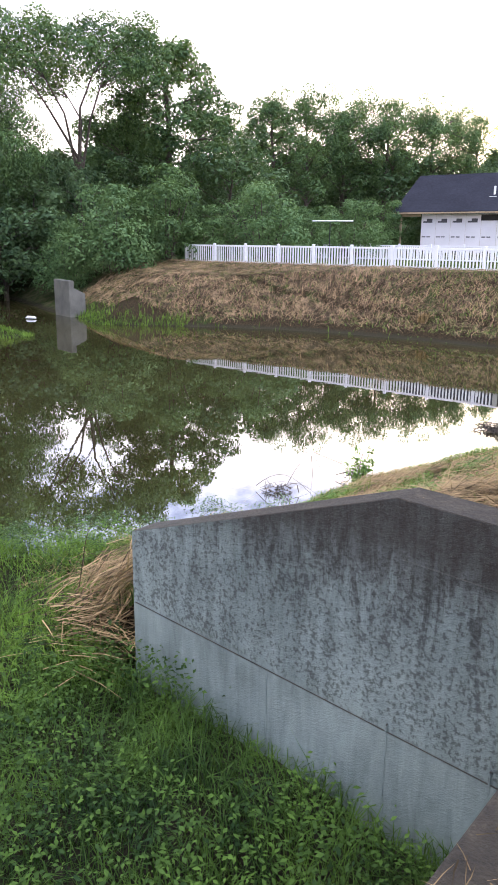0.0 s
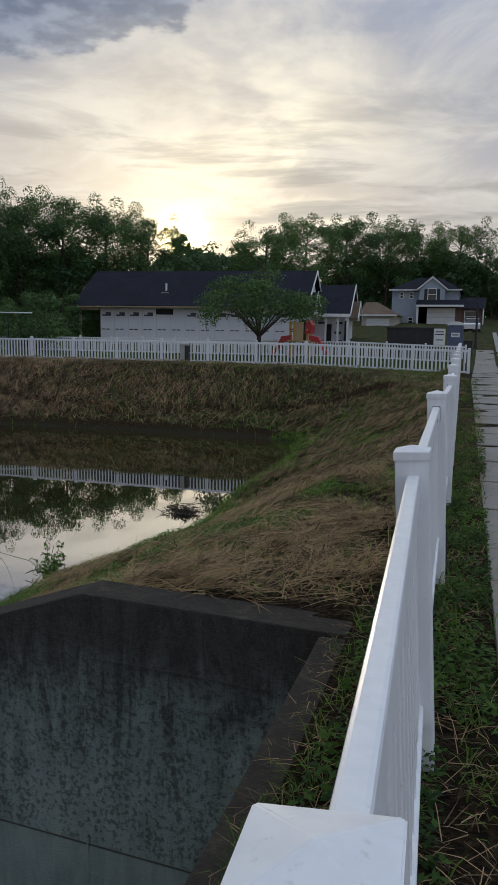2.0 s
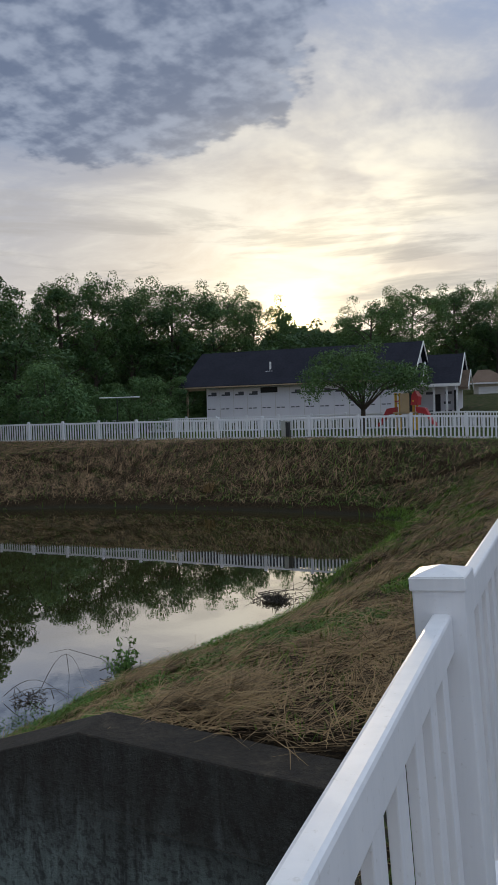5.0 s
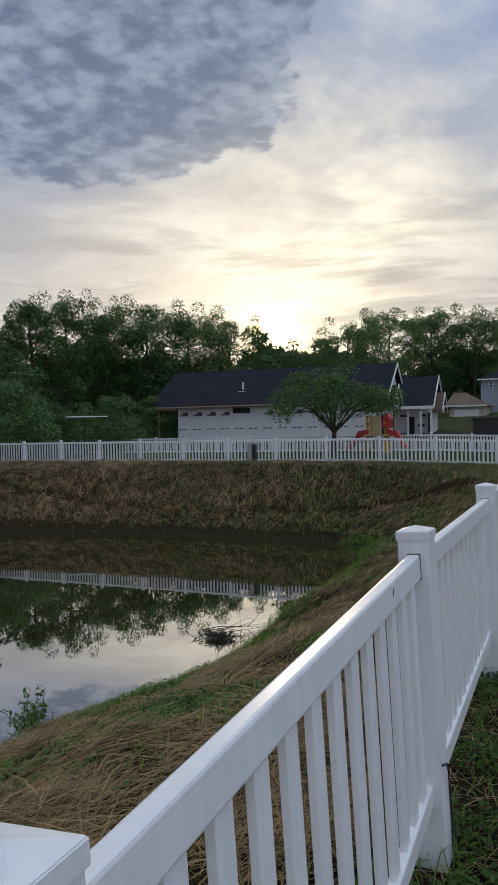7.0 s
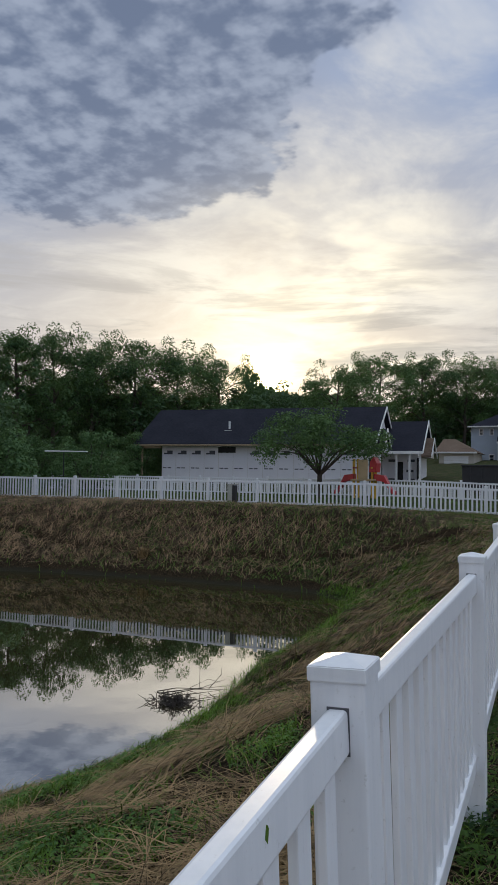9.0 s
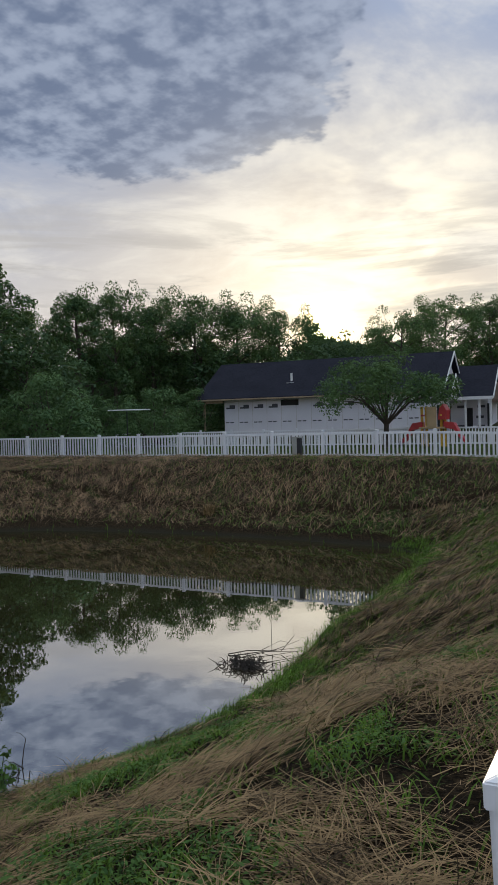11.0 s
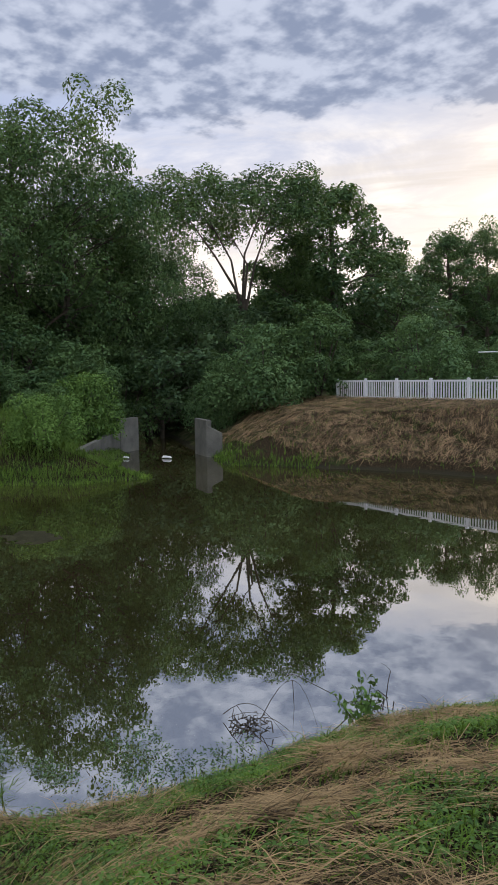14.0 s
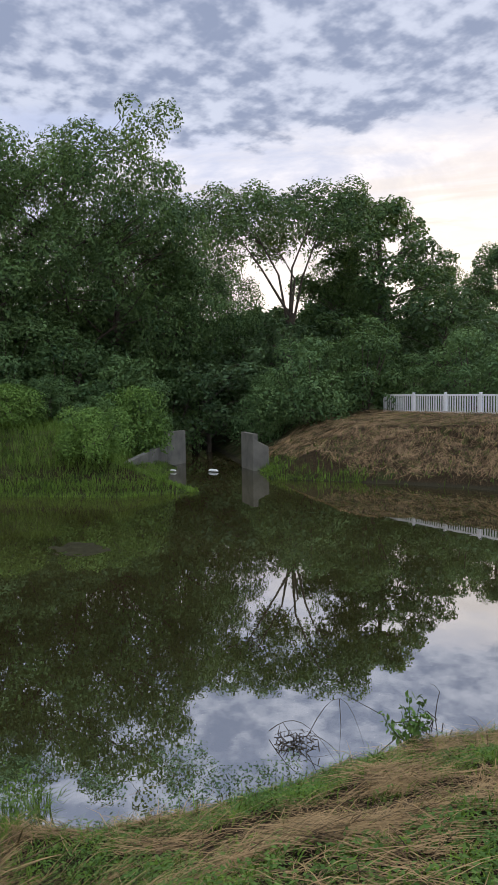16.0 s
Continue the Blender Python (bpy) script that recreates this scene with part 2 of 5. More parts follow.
def make_concrete():
    """Board-cast concrete with dark run-off streaks from the top and a pale foot."""
    m, k, b = material("stained_cast_concrete", 0.9)
    p = where(k)
    xyz = k.add("ShaderNodeSeparateXYZ", Vector=p)
    st = k.add("ShaderNodeMapping", Vector=p, Scale=(5.0, 5.0, 0.8))
    run = k.math("ADD", k.math("MULTIPLY", k.noise(st.outputs[0], 1.0, 8.0, 0.74, 1.4), 0.6), k.math("MULTIPLY", k.noise(p, 2.6, 8.0, 0.72, 0.8), 0.4))
    broad = k.math("ADD", k.math("MULTIPLY", k.noise(p, 0.9, 5.0, 0.65), 0.5), k.math("MULTIPLY", k.noise(st.outputs[0], 1.7, 6.0, 0.7, 0.5), 0.5))
    pits = k.noise(p, 30.0, 5.0, 0.75)
    spots = k.noise(p, 75.0, 3.0, 0.7)
    col = k.ramp(broad, (0.34, (0.115, 0.145, 0.134)), (0.64, (0.29, 0.345, 0.32)))
    # black lichen held by the roughened upper lift
    up = k.smooth(k.math("ADD", xyz.outputs[2], k.math("MULTIPLY", run, 1.6)), -0.55, 0.65)
    lich = k.math("MULTIPLY", k.smooth(run, 0.36, 0.64), k.math("ADD", 0.10, k.math("MULTIPLY", up, 1.0)), clamp=True)
    col = k.mix(k.math("MULTIPLY", lich, 0.85), col, (0.026, 0.022, 0.018, 1))
    speck = k.math("MULTIPLY", k.smooth(k.math("ADD", pits, k.math("MULTIPLY", run, 0.55)), 0.76, 0.86), k.smooth(k.math("ADD", k.math("ADD", xyz.outputs[2], k.math("MULTIPLY", xyz.outputs[0], 0.0505)), k.math("MULTIPLY", broad, 0.16)), -1.74, -1.64))
    col = k.mix(k.math("MULTIPLY", speck, 0.62), col, (0.020, 0.018, 0.016, 1))
    rim = k.math("MULTIPLY", k.smooth(k.math("ADD", xyz.outputs[2], k.math("MULTIPLY", run, 0.35)), -0.62, -0.02), 0.85)
    col = k.mix(rim, col, (0.028, 0.021, 0.015, 1))
    col = k.mix(k.math("MULTIPLY", k.smooth(spots, 0.55, 0.75), 0.16), col, (0.40, 0.40, 0.37, 1))
    # dirt and moss lying on level tops
    nz = k.add("ShaderNodeSeparateXYZ", Vector=k.add("ShaderNodeNewGeometry").outputs["True Normal"]).outputs[2]
    col = k.mix(k.math("MULTIPLY", k.smooth(nz, 0.4, 0.8), 0.92), col, k.ramp(k.math("ADD", k.math("MULTIPLY", pits, 0.5), k.math("MULTIPLY", k.noise(p, 7.0, 5.0, 0.7), 0.5)), (0.38, (0.010, 0.008, 0.005)), (0.54, (0.032, 0.024, 0.015)), (0.70, (0.085, 0.067, 0.048))))
    k.put(b, "Base_Color", col)
    bump(k, b, k.math("ADD", pits, k.math("MULTIPLY", spots, 0.5)), 0.8, 0.018)
    return m


def make_vinyl():
    m, k, b = material("white_vinyl", 0.34, Specular_IOR_Level=0.45)
    p = where(k)
    xyz = k.add("ShaderNodeSeparateXYZ", Vector=p)
    st = k.add("ShaderNodeMapping", Vector=p, Scale=(12, 12, 1.2))
    g = k.noise(st.outputs[0], 2.0, 4.0, 0.6)
    s = k.noise(p, 60.0, 3.0, 0.6)
    col = k.ramp(g, (0.35, (0.765, 0.77, 0.785)), (0.62, (0.82, 0.82, 0.83)))
    dirt = k.math("MULTIPLY", k.smooth(s, 0.62, 0.75), 0.30)
    col = k.mix(dirt, col, (0.42, 0.40, 0.35, 1))
    k.put(b, "Base_Color", col)
    k.put(b, "Roughness", k.math("ADD", 0.26, k.math("MULTIPLY", g, 0.22)))
    bump(k, b, s, 0.06, 0.002)
    return m


def make_asphalt():
    return simple("road_asphalt", (0.17, 0.165, 0.16), 0.9, vary=0.35, scale=0.8, fine=120.0, bumps=0.5)


def make_shingles(name, col):
    m, k, b = material(name, 0.95, Specular_IOR_Level=0.08)
    p = where(k)
    st = k.add("ShaderNodeMapping", Vector=p, Scale=(1.0, 1.0, 1.0))
    br = k.add("ShaderNodeTexBrick", Vector=st.outputs[0], Scale=1.0, Mortar_Size=0.012, Brick_Width=0.9, Row_Height=0.14)
    n = k.noise(p, 6.0, 4.0, 0.7)
    n2 = k.noise(p, 0.6, 3.0)
    mix = k.math("ADD", k.math("MULTIPLY", n, 0.6), k.math("MULTIPLY", n2, 0.4))
    k.put(b, "Base_Color", k.ramp(mix, (0.3, tuple(c * 0.65 for c in col)), (0.7, tuple(c * 1.35 for c in col))))
    bump(k, b, k.math("ADD", n, br.outputs["Fac"]), 0.4, 0.02)
    return m


M_GROUND = make_ground()
M_WATER = make_water()
M_CONC = make_concrete()
M_VINYL = make_vinyl()
M_ROAD = make_asphalt()
M_WALKWAY = simple("sidewalk_concrete", (0.255, 0.235, 0.205), 0.9, vary=0.22, scale=1.2, fine=60.0, bumps=0.35)
M_KERB = simple("kerb_concrete", (0.30, 0.29, 0.27), 0.9, vary=0.25, scale=2.0, fine=50.0)
M_BARK = simple("grey_brown_bark", (0.075, 0.060, 0.045), 0.95, vary=0.4, scale=2.0, fine=18.0, bumps=0.8, dist=0.03)
M_LEAF = foliage("broad_leaf_green", (0.024, 0.064, 0.030), (0.122, 0.212, 0.070))
# duller copy of the leaf green, with the wood's shade put into the colour
M_LEAF_DARK = foliage("shaded_leaf_green", (0.025, 0.062, 0.032), (0.105, 0.175, 0.072))
M_LEAF_BRIGHT = foliage("young_leaf_green", (0.040, 0.100, 0.022), (0.16, 0.28, 0.06))
M_LEAF_BLUE = foliage("blue_green_leaf", (0.045, 0.110, 0.048), (0.14, 0.235, 0.085))
M_GRASS = foliage("grass_blade_green", (0.012, 0.036, 0.005), (0.150, 0.27, 0.032), 0.3, 2.4, 1.6)
M_GRASS_DULL = foliage("dull_grass_green", (0.022, 0.058, 0.009), (0.13, 0.215, 0.034), 0.3, 1.3)
M_STRAW = foliage("cut_dry_straw", (0.030, 0.016, 0.006), (0.40, 0.265, 0.130), 0.12, 3.5, 1.5, 0.75)
M_STRAW_OLD = foliage("flattened_old_straw", (0.045, 0.027, 0.014), (0.46, 0.30, 0.165), 0.10, 1.6, 1.4, 0.6)
# darker copy of the grass green, with the basin's shade put into the colour
M_GRASS_DARKENED = foliage("shade_darkened_grass", (0.010, 0.036, 0.007), (0.085, 0.165, 0.024), 0.3, 2.0, 1.7)
M_OLDCONC = simple("weathered_grey_concrete", (0.125, 0.118, 0.098), 0.9, vary=0.4, scale=1.6, fine=25.0, bumps=0.4, dist=0.01)
M_TWIG = simple("dead_dark_twig", (0.035, 0.027, 0.020), 0.9, vary=0.4, scale=10, fine=60)
M_ROOF = make_shingles("charcoal_shingles", (0.024, 0.025, 0.034))
M_ROOF_BROWN = make_shingles("brown_shingles", (0.16, 0.115, 0.085))
M_WRAP = simple("white_sheathing_board", (0.74, 0.72, 0.74), 0.6, vary=0.06, scale=0.8, fine=12.0, bumps=0.08)
M_PRINT = simple("dark_print", (0.08, 0.08, 0.09), 0.6, vary=0.15)
M_TRIM = simple("white_trim_paint", (0.76, 0.75, 0.73), 0.5, vary=0.08, scale=2.0)
M_RAWWOOD = simple("raw_framing_wood", (0.36, 0.27, 0.17), 0.8, vary=0.2, scale=4.0, fine=30.0)
M_SIDING = simple("grey_blue_siding", (0.33, 0.38, 0.44), 0.6, vary=0.1, scale=1.0, fine=10.0)
M_BEIGE = simple("beige_siding", (0.50, 0.45, 0.38), 0.7, vary=0.1, scale=1.0, fine=10.0)
M_BRICK = simple("brown_brick_wall", (0.17, 0.10, 0.075), 0.85, vary=0.3, scale=3.0, fine=20.0, bumps=0.4)
M_DARK = simple("black_painted_steel", (0.022, 0.022, 0.024), 0.55, vary=0.3)
# near-black colour of flat panels that stand in for the darkness behind openings
M_DARKROOM = simple("unlit_interior", (0.03, 0.028, 0.027), 0.9, vary=0.3)
M_RED = simple("red_play_plastic", (0.50, 0.030, 0.035), 0.4, vary=0.15)
M_YELLOW = simple("yellow_play_plastic", (0.70, 0.42, 0.035), 0.4, vary=0.15)
M_BEIGEPL = simple("tan_play_plastic", (0.55, 0.40, 0.22), 0.45, vary=0.12)
M_TOILET = simple("slate_blue_plastic", (0.085, 0.11, 0.18), 0.5, vary=0.15)
M_GREYBOX = simple("grey_green_utility_steel", (0.36, 0.36, 0.32), 0.55, vary=0.12)
M_STEEL = simple("galvanised_steel", (0.45, 0.45, 0.45), 0.45, 0.8, vary=0.15)
M_WHITEPL = simple("white_plastic_litter", (0.78, 0.78, 0.76), 0.4, vary=0.08)
M_STONE = simple("wet_brown_mud", (0.038, 0.036, 0.020), 0.9, vary=0.35, scale=4.0, fine=30.0, bumps=0.6, dist=0.02)
M_STONE.node_tree.nodes["Principled BSDF"].inputs["Specular IOR Level"].default_value = 0.05
M_CARPAINT = simple("white_car_paint", (0.72, 0.72, 0.72), 0.25, vary=0.04)
M_TYRE = simple("black_rubber", (0.02, 0.02, 0.02), 0.8, vary=0.2)
M_GLASS, _k, _b = material("dark_window_glass", 0.05, IOR=1.5)
_k.put(_b, "Base_Color", (0.02, 0.024, 0.03, 1))


# ---- mesh helpers ----
def link_mesh(name, verts, faces, mat, parent=None, smooth=False):
    me = bpy.data.meshes.new(name)
    me.from_pydata([tuple(v) for v in verts], [], [tuple(f) for f in faces])
    me.materials.append(mat)
    if smooth:
        me.polygons.foreach_set("use_smooth", [True] * len(me.polygons))
    me.update()
    ob = new(name, me)
    if parent:
        ob.parent = parent
    return ob


def part(name, bm, mat, parent=None, label=""):
    me = bpy.data.meshes.new(name)
    bm.to_mesh(me)
    bm.free()
    me.materials.append(mat)
    ob = new(name, me)
    if parent:
        ob.parent = parent
    return tagged(ob, label)


def thing(name, x, y, z, rz=0, label="", category="", group="", kind=""):
    e = new(name)
    e.empty_display_size = 0.1
    e.matrix_world = pose(x, y, z, 0, 0, rz)
    return tagged(e, label, category, group, kind)


def box(x0, x1, y0, y1, z0, z1, bevel=0.0, bm=None):
    bm = bm or bmesh.new()
    vs = [bm.verts.new((x, y, z)) for z in (z0, z1) for y in (y0, y1) for x in (x0, x1)]
    fs = [bm.faces.new([vs[i] for i in q]) for q in ((0, 2, 3, 1), (4, 5, 7, 6), (0, 1, 5, 4), (2, 6, 7, 3), (0, 4, 6, 2), (1, 3, 7, 5))]
    if bevel:
        es = list({e for f in fs for e in f.edges})
        bmesh.ops.bevel(bm, geom=es, offset=bevel, segments=2, affect="EDGES", profile=0.5)
    return bm


def prism(pts, y0, y1, axis="y", bm=None):
    """A polygon of (a, z) pulled out along an axis."""
    bm = bm or bmesh.new()
    at = (lambda a, z, t: (a, t, z)) if axis == "y" else (lambda a, z, t: (t, a, z))
    f0 = [bm.verts.new(at(a, z, y0)) for a, z in pts]
    f1 = [bm.verts.new(at(a, z, y1)) for a, z in pts]
    n = len(pts)
    bm.faces.new(f0)
    bm.faces.new(f1[::-1])
    for i in range(n):
        bm.faces.new((f0[i], f1[i], f1[(i + 1) % n], f0[(i + 1) % n]))
    bmesh.ops.recalc_face_normals(bm, faces=bm.faces)
    return bm


def rod(points, radii, sides=6, bm=None):
    """A tapered tube through points."""
    bm = bm or bmesh.new()
    rings = []
    pts = [Vector(p) for p in points]
    for i, p in enumerate(pts):
        d = (pts[min(i + 1, len(pts) - 1)] - pts[max(i - 1, 0)]).normalized()
        a = d.orthogonal().normalized()
        c = d.cross(a)
        r = radii[i] if isinstance(radii, (list, tuple)) else radii
        rings.append([bm.verts.new(p + (a * math.cos(u) + c * math.sin(u)) * r) for u in [2 * math.pi * j / sides for j in range(sides)]])
    for r0, r1 in zip(rings, rings[1:]):
        for j in range(sides):
            bm.faces.new((r0[j], r0[(j + 1) % sides], r1[(j + 1) % sides], r1[j]))
    bm.faces.new(rings[0][::-1])
    bm.faces.new(rings[-1])
    return bm


# ---- the ground: one sheet with the pond sunk into it ----
WATER = -2.23
SHORE = np.array([(-5.14, 13.7), (-5.25, 15.4), (-5.55, 17.8), (-5.50, 20.5), (-5.72, 24.9), (-6.2, 26.8), (-7.5, 27.85), (-10.6, 28.15), (-14.3, 28.3), (-18.2, 28.0), (-21.5, 27.2), (-25.5, 25.1),
                  (-28.9, 22.7), (-31.6, 24.1), (-34.4, 24.8), (-38.4, 26.4), (-60, 35), (-62, 31.5), (-40.4, 23.2), (-36.9, 21.7), (-31.6, 18.2), (-27.3, 17.8), (-27.7, 14.7), (-30.8, 11.1), (-31.5, 4), (-30, -14),
                  (-16, -16), (-13, -8), (-9.8, 0.5), (-7.9, 4.4), (-6.45, 6.2), (-6.22, 7.4), (-6.20, 8.9), (-6.04, 10.0), (-5.55, 11.4), (-5.2, 12.7)])


def shore_distance(x, y):
    """Metres outside the pond's edge (negative within it)."""
    x, y = np.asarray(x, float), np.asarray(y, float)
    best = np.full(x.shape, 1e9)
    inside = np.zeros(x.shape, bool)
    n = len(SHORE)
    for i in range(n):
        (ax, ay), (bx, by) = SHORE[i], SHORE[(i + 1) % n]
        dx, dy = bx - ax, by - ay
        t = np.clip(((x - ax) * dx + (y - ay) * dy) / (dx * dx + dy * dy), 0, 1)
        best = np.minimum(best, np.hypot(x - ax - t * dx, y - ay - t * dy))
        cross = (ay > y) != (by > y)
        with np.errstate(divide="ignore", invalid="ignore"):
            inside ^= cross & (x < (bx - ax) * (y - ay) / (by - ay if by != ay else 1e-9) + ax)
    return np.where(inside, -best, best)


def lumps(x, y):
    return (0.07 * np.sin(1.7 * x + 0.6 * np.sin(1.1 * y)) * np.sin(1.3 * y + 0.9 * np.sin(0.8 * x)) + 0.035 * np.sin(4.1 * x + 2.3 * y) * np.sin(3.3 * y - 1.9 * x)
            + 0.02 * np.sin(9.7 * x - 5.1 * y) * np.sin(8.3 * y + 3.9 * x))


def smoothstep(a, b, v):
    t = np.clip((v - a) / (b - a), 0, 1)
    return t * t * (3 - 2 * t)


def street_rise(y):
    """The street climbs gently away from the outfall."""
    return np.interp(y, [7.5, 12.0, 34.0], [0.0, 0.06, 0.27])


def lot_rise(x):
    """The far lots fall towards the street."""
    return np.interp(x, [-8.0, -1.0], [0.28, 0.09])


def ground(x, y):
    """Height of the ground."""
    x, y = np.asarray(x, float), np.asarray(y, float)
    d = shore_distance(x, y)
    rim = np.where(y > 30, 4.5, 4.9)
    up = np.clip(d / rim, 0, 1)
    bank = WATER - 0.02 + (0.0 - WATER) * (0.75 * up + 0.25 * smoothstep(0, 1, up)) + 0.10 * (1 - up) * smoothstep(0, 0.5, d)
    bed = WATER - 0.5 * smoothstep(0, -2.5, d) - 0.03
    h = np.where(d > 0, bank, bed)
    h = h + lumps(x, y) * smoothstep(-0.3, 1.0, d) * (0.35 + 0.65 * smoothstep(5.4, 3.5, d))
    # level strip by the fence and the walk
    strip = smoothstep(-0.60 - 0.022 * np.clip(y - 7.5, 0, 27), -0.22 - 0.022 * np.clip(y - 7.5, 0, 27), x) * (y < 60)
    h = h * (1 - strip) + strip * 0.25 * lumps(x * 2, y * 2)
    h = np.where(x > 0.40, np.minimum(h, street_rise(y) - 0.05 - 0.13 * (x > 1.6)), h)
    h = h + street_rise(y) * smoothstep(-1.6, -0.5, x)
    # low marshy ground by the end of the wing wall
    h = h - 0.55 * smoothstep(-2.3, -4.8, x) * smoothstep(6.2, 4.2, y) * smoothstep(0.2, 1.2, d) * (x > -9)
    marsh = smoothstep(-4.7, -5.6, x) * smoothstep(6.0, 4.7, y) * (x > -14)
    h = np.where(d > 0, h * (1 - marsh) + np.minimum(h, -2.13 + 0.3 * lumps(x * 2, y * 2)) * marsh, h)
    # the outfall basin in front of the wing wall
    basin = (y < 3.95) & (x < -0.42)
    low = -2.37 + 0.05 * lumps(x * 2, y * 2) / 0.07 - 0.20 * smoothstep(3.4, 1.8, -x) + 0.10 * smoothstep(4.6, 6.0, -x)
    h = np.where(basin & (d > 0), np.minimum(h, low), h)
    h = h + (lot_rise(x) + 0.20) * smoothstep(29.5, 34.0, y) * (x < -0.7)
    # ground climbs gently beyond the far lots
    h = h + 0.062 * np.clip(y - 48, 0, 90)
    # overgrown slope on the west side
    h = h + 1.7 * smoothstep(33, 43, -x) * smoothstep(18, 13, y) * smoothstep(1.0, 4.0, d)
    # woods floor rises on the west
    h = h + 0.035 * np.clip(-x - 44, 0, 40)
    return h


def grid_axis(*runs):
    out = []
    for a, b, s in runs:
        out += list(np.arange(a, b - 1e-6, s))
    return np.array(out + [runs[-1][1]])


def make_terrain():
    xs = grid_axis((-900, -120, 120), (-120, -64, 6), (-64, -36, 1.4), (-36, -10, 0.7), (-10, -4.8, 0.2), (-4.8, -0.8, 0.16), (-0.8, -0.4, 0.1), (-0.4, 0.5, 0.15), (0.5, 1.9, 0.7), (1.9, 12, 2.5), (12, 60, 8), (60, 900, 120))
    ys = grid_axis((-600, -60, 90), (-60, -12, 4), (-12, -3, 0.8), (-3, 3.6, 0.22), (3.6, 4.3, 0.1), (4.3, 16, 0.17), (16, 27, 0.3), (27, 36, 0.3), (36, 60, 1.5), (60, 140, 5), (140, 1500, 170))
    X, Y = np.meshgrid(xs, ys)
    Z = ground(X, Y)
    nx, ny = len(xs), len(ys)
    v = np.stack([X, Y, Z], -1).reshape(-1, 3)
    i = np.arange(nx * ny).reshape(ny, nx)
    f = np.stack([i[:-1, :-1], i[:-1, 1:], i[1:, 1:], i[1:, :-1]], -1).reshape(-1, 4)
    ob = link_mesh("ground", v.tolist(), f.tolist(), M_GROUND, smooth=True)
    tagged(ob, "sloping pond bank of cut dry grass and bare earth", "ground", kind="structure")


make_terrain()


def make_pond():
    bm = bmesh.new()
    f = bm.faces.new([bm.verts.new((x, y, WATER)) for x, y in ((-66, -18), (-13.2, -18), (-9.4, 0.4), (-7.5, 4.6), (-5.8, 6.2), (-4.4, 8.5), (-4.4, 33), (-66, 42))])
    f.normal_update()
    if f.normal.z < 0:
        f.normal_flip()
    tagged(part("pond_water", bm, M_WATER), "still brown pond water mirroring trees and sky", "water", kind="structure")


make_pond()


# ---- concrete outfall: headwall and wing wall ----
def make_outfall():
    t = thing("outfall_wall", -2.0, 3.95, 0, label="stained grey cast concrete wing wall with sloping top", category="wall", kind="structure")
    w = prism([(-4.75, -3.0), (-0.30, -3.0), (-0.30, 0.0), (-2.12, 0.055), (-4.75, -0.865)], 3.775, 4.075)
    bmesh.ops.bevel(w, geom=[e for e in w.edges], offset=0.006, segments=1, affect="EDGES")
    for v in w.verts:
        v.co -= Vector((-2.0, 3.95, 0))
    part("wing", w, M_CONC, t)
    hw = box(-0.565, -0.27, -6.0, 3.77, -3.0, -0.015, 0.015)
    for v in hw.verts:
        v.co -= Vector((-2.0, 3.95, 0))
    part("headwall", hw, M_CONC, t, "concrete headwall with leaf litter on its top")
    # raised form lines left by the casting boards
    j = bmesh.new()
    for x0, z0, x1, z1 in ((-2.05, -0.37, -0.57, -0.42), (-1.45, -0.62, -0.57, -0.64)):
        prism([(x0 + 2, z0), (x1 + 2, z1), (x1 + 2, z1 + 0.012), (x0 + 2, z0 + 0.012)], -0.182, -0.174, "y", j)
    part("form_line", j, M_CONC, t)
    part("lower_lift", prism([(-2.72, -3.0), (1.43, -3.0), (1.43, -1.755), (-2.72, -1.545)], -0.193, -0.172), M_CONC, t)
    for x in (-3.17, -2.09, -1.33):
        part("panel_joint", box(x + 2, x + 2.012, -0.199, -0.172, -3.0, -1.62), M_CONC, t)


make_outfall()


# ---- sidewalk, kerb, road ----
def make_walkway():
    t = thing("sidewalk", 1.05, 20, 0, label="grey broom-finished concrete sidewalk in slabs", category="sidewalk", kind="structure")
    me = None
    for i in range(44):
        y0 = -6 + 1.5 * i
        if me is None:
            bm = box(-0.63, 0.60, -0.743, 0.743, -0.12, 0.0, 0.008)
            o = part("slab", bm, M_WALKWAY, t)
            me = o.data
        else:
            o = new("slab", me)
            o.parent = t
        c = y0 + 0.75
        rise = float(street_rise(c)) + 0.062 * max(0, c - 48)
        o.location = (0.0 - 0.017 * min(c - 4, 25), c - 20, rise + 0.012 + 0.004 * math.sin(i * 2.3))
        o.rotation_euler = (math.atan(0.062) if c > 48 else 0, 0, 0.017 if c < 29 else 0)
    k = thing("kerb", 1.60, 20, 0, label="grey concrete kerb along the road", category="kerb", kind="structure")
    lift = lambda y: float(street_rise(y)) + 0.062 * max(0.0, y - 48)
    for y0, y1 in ((-8, 7.5), (7.5, 12), (12, 34), (34, 48), (48, 86)):
        stone = box(-0.17, 0.24, y0 - 20, y1 - 20, -0.3, 0.0, 0.02)
        for v in stone.verts:
            v.co.z += lift(v.co.y + 20)
        part("kerb_stone", stone, M_KERB, k)
    bm = bmesh.new()
    ys = [-80, -10, 7.5, 12, 34, 48, 60, 90, 140]
    rows = [[bm.verts.new((x, y, -0.13 + lift(y))) for x in (1.84, 5.4, 9.2)] for y in ys]
    for a, b in zip(rows, rows[1:]):
        for i in range(2):
            bm.faces.new((a[i], a[i + 1], b[i + 1], b[i]))
    tagged(part("road", bm, M_ROAD), "worn grey asphalt street", "road", kind="structure")


make_walkway()


# ---- white vinyl picket fences ----
PANEL, TOP = 2.44, 1.33


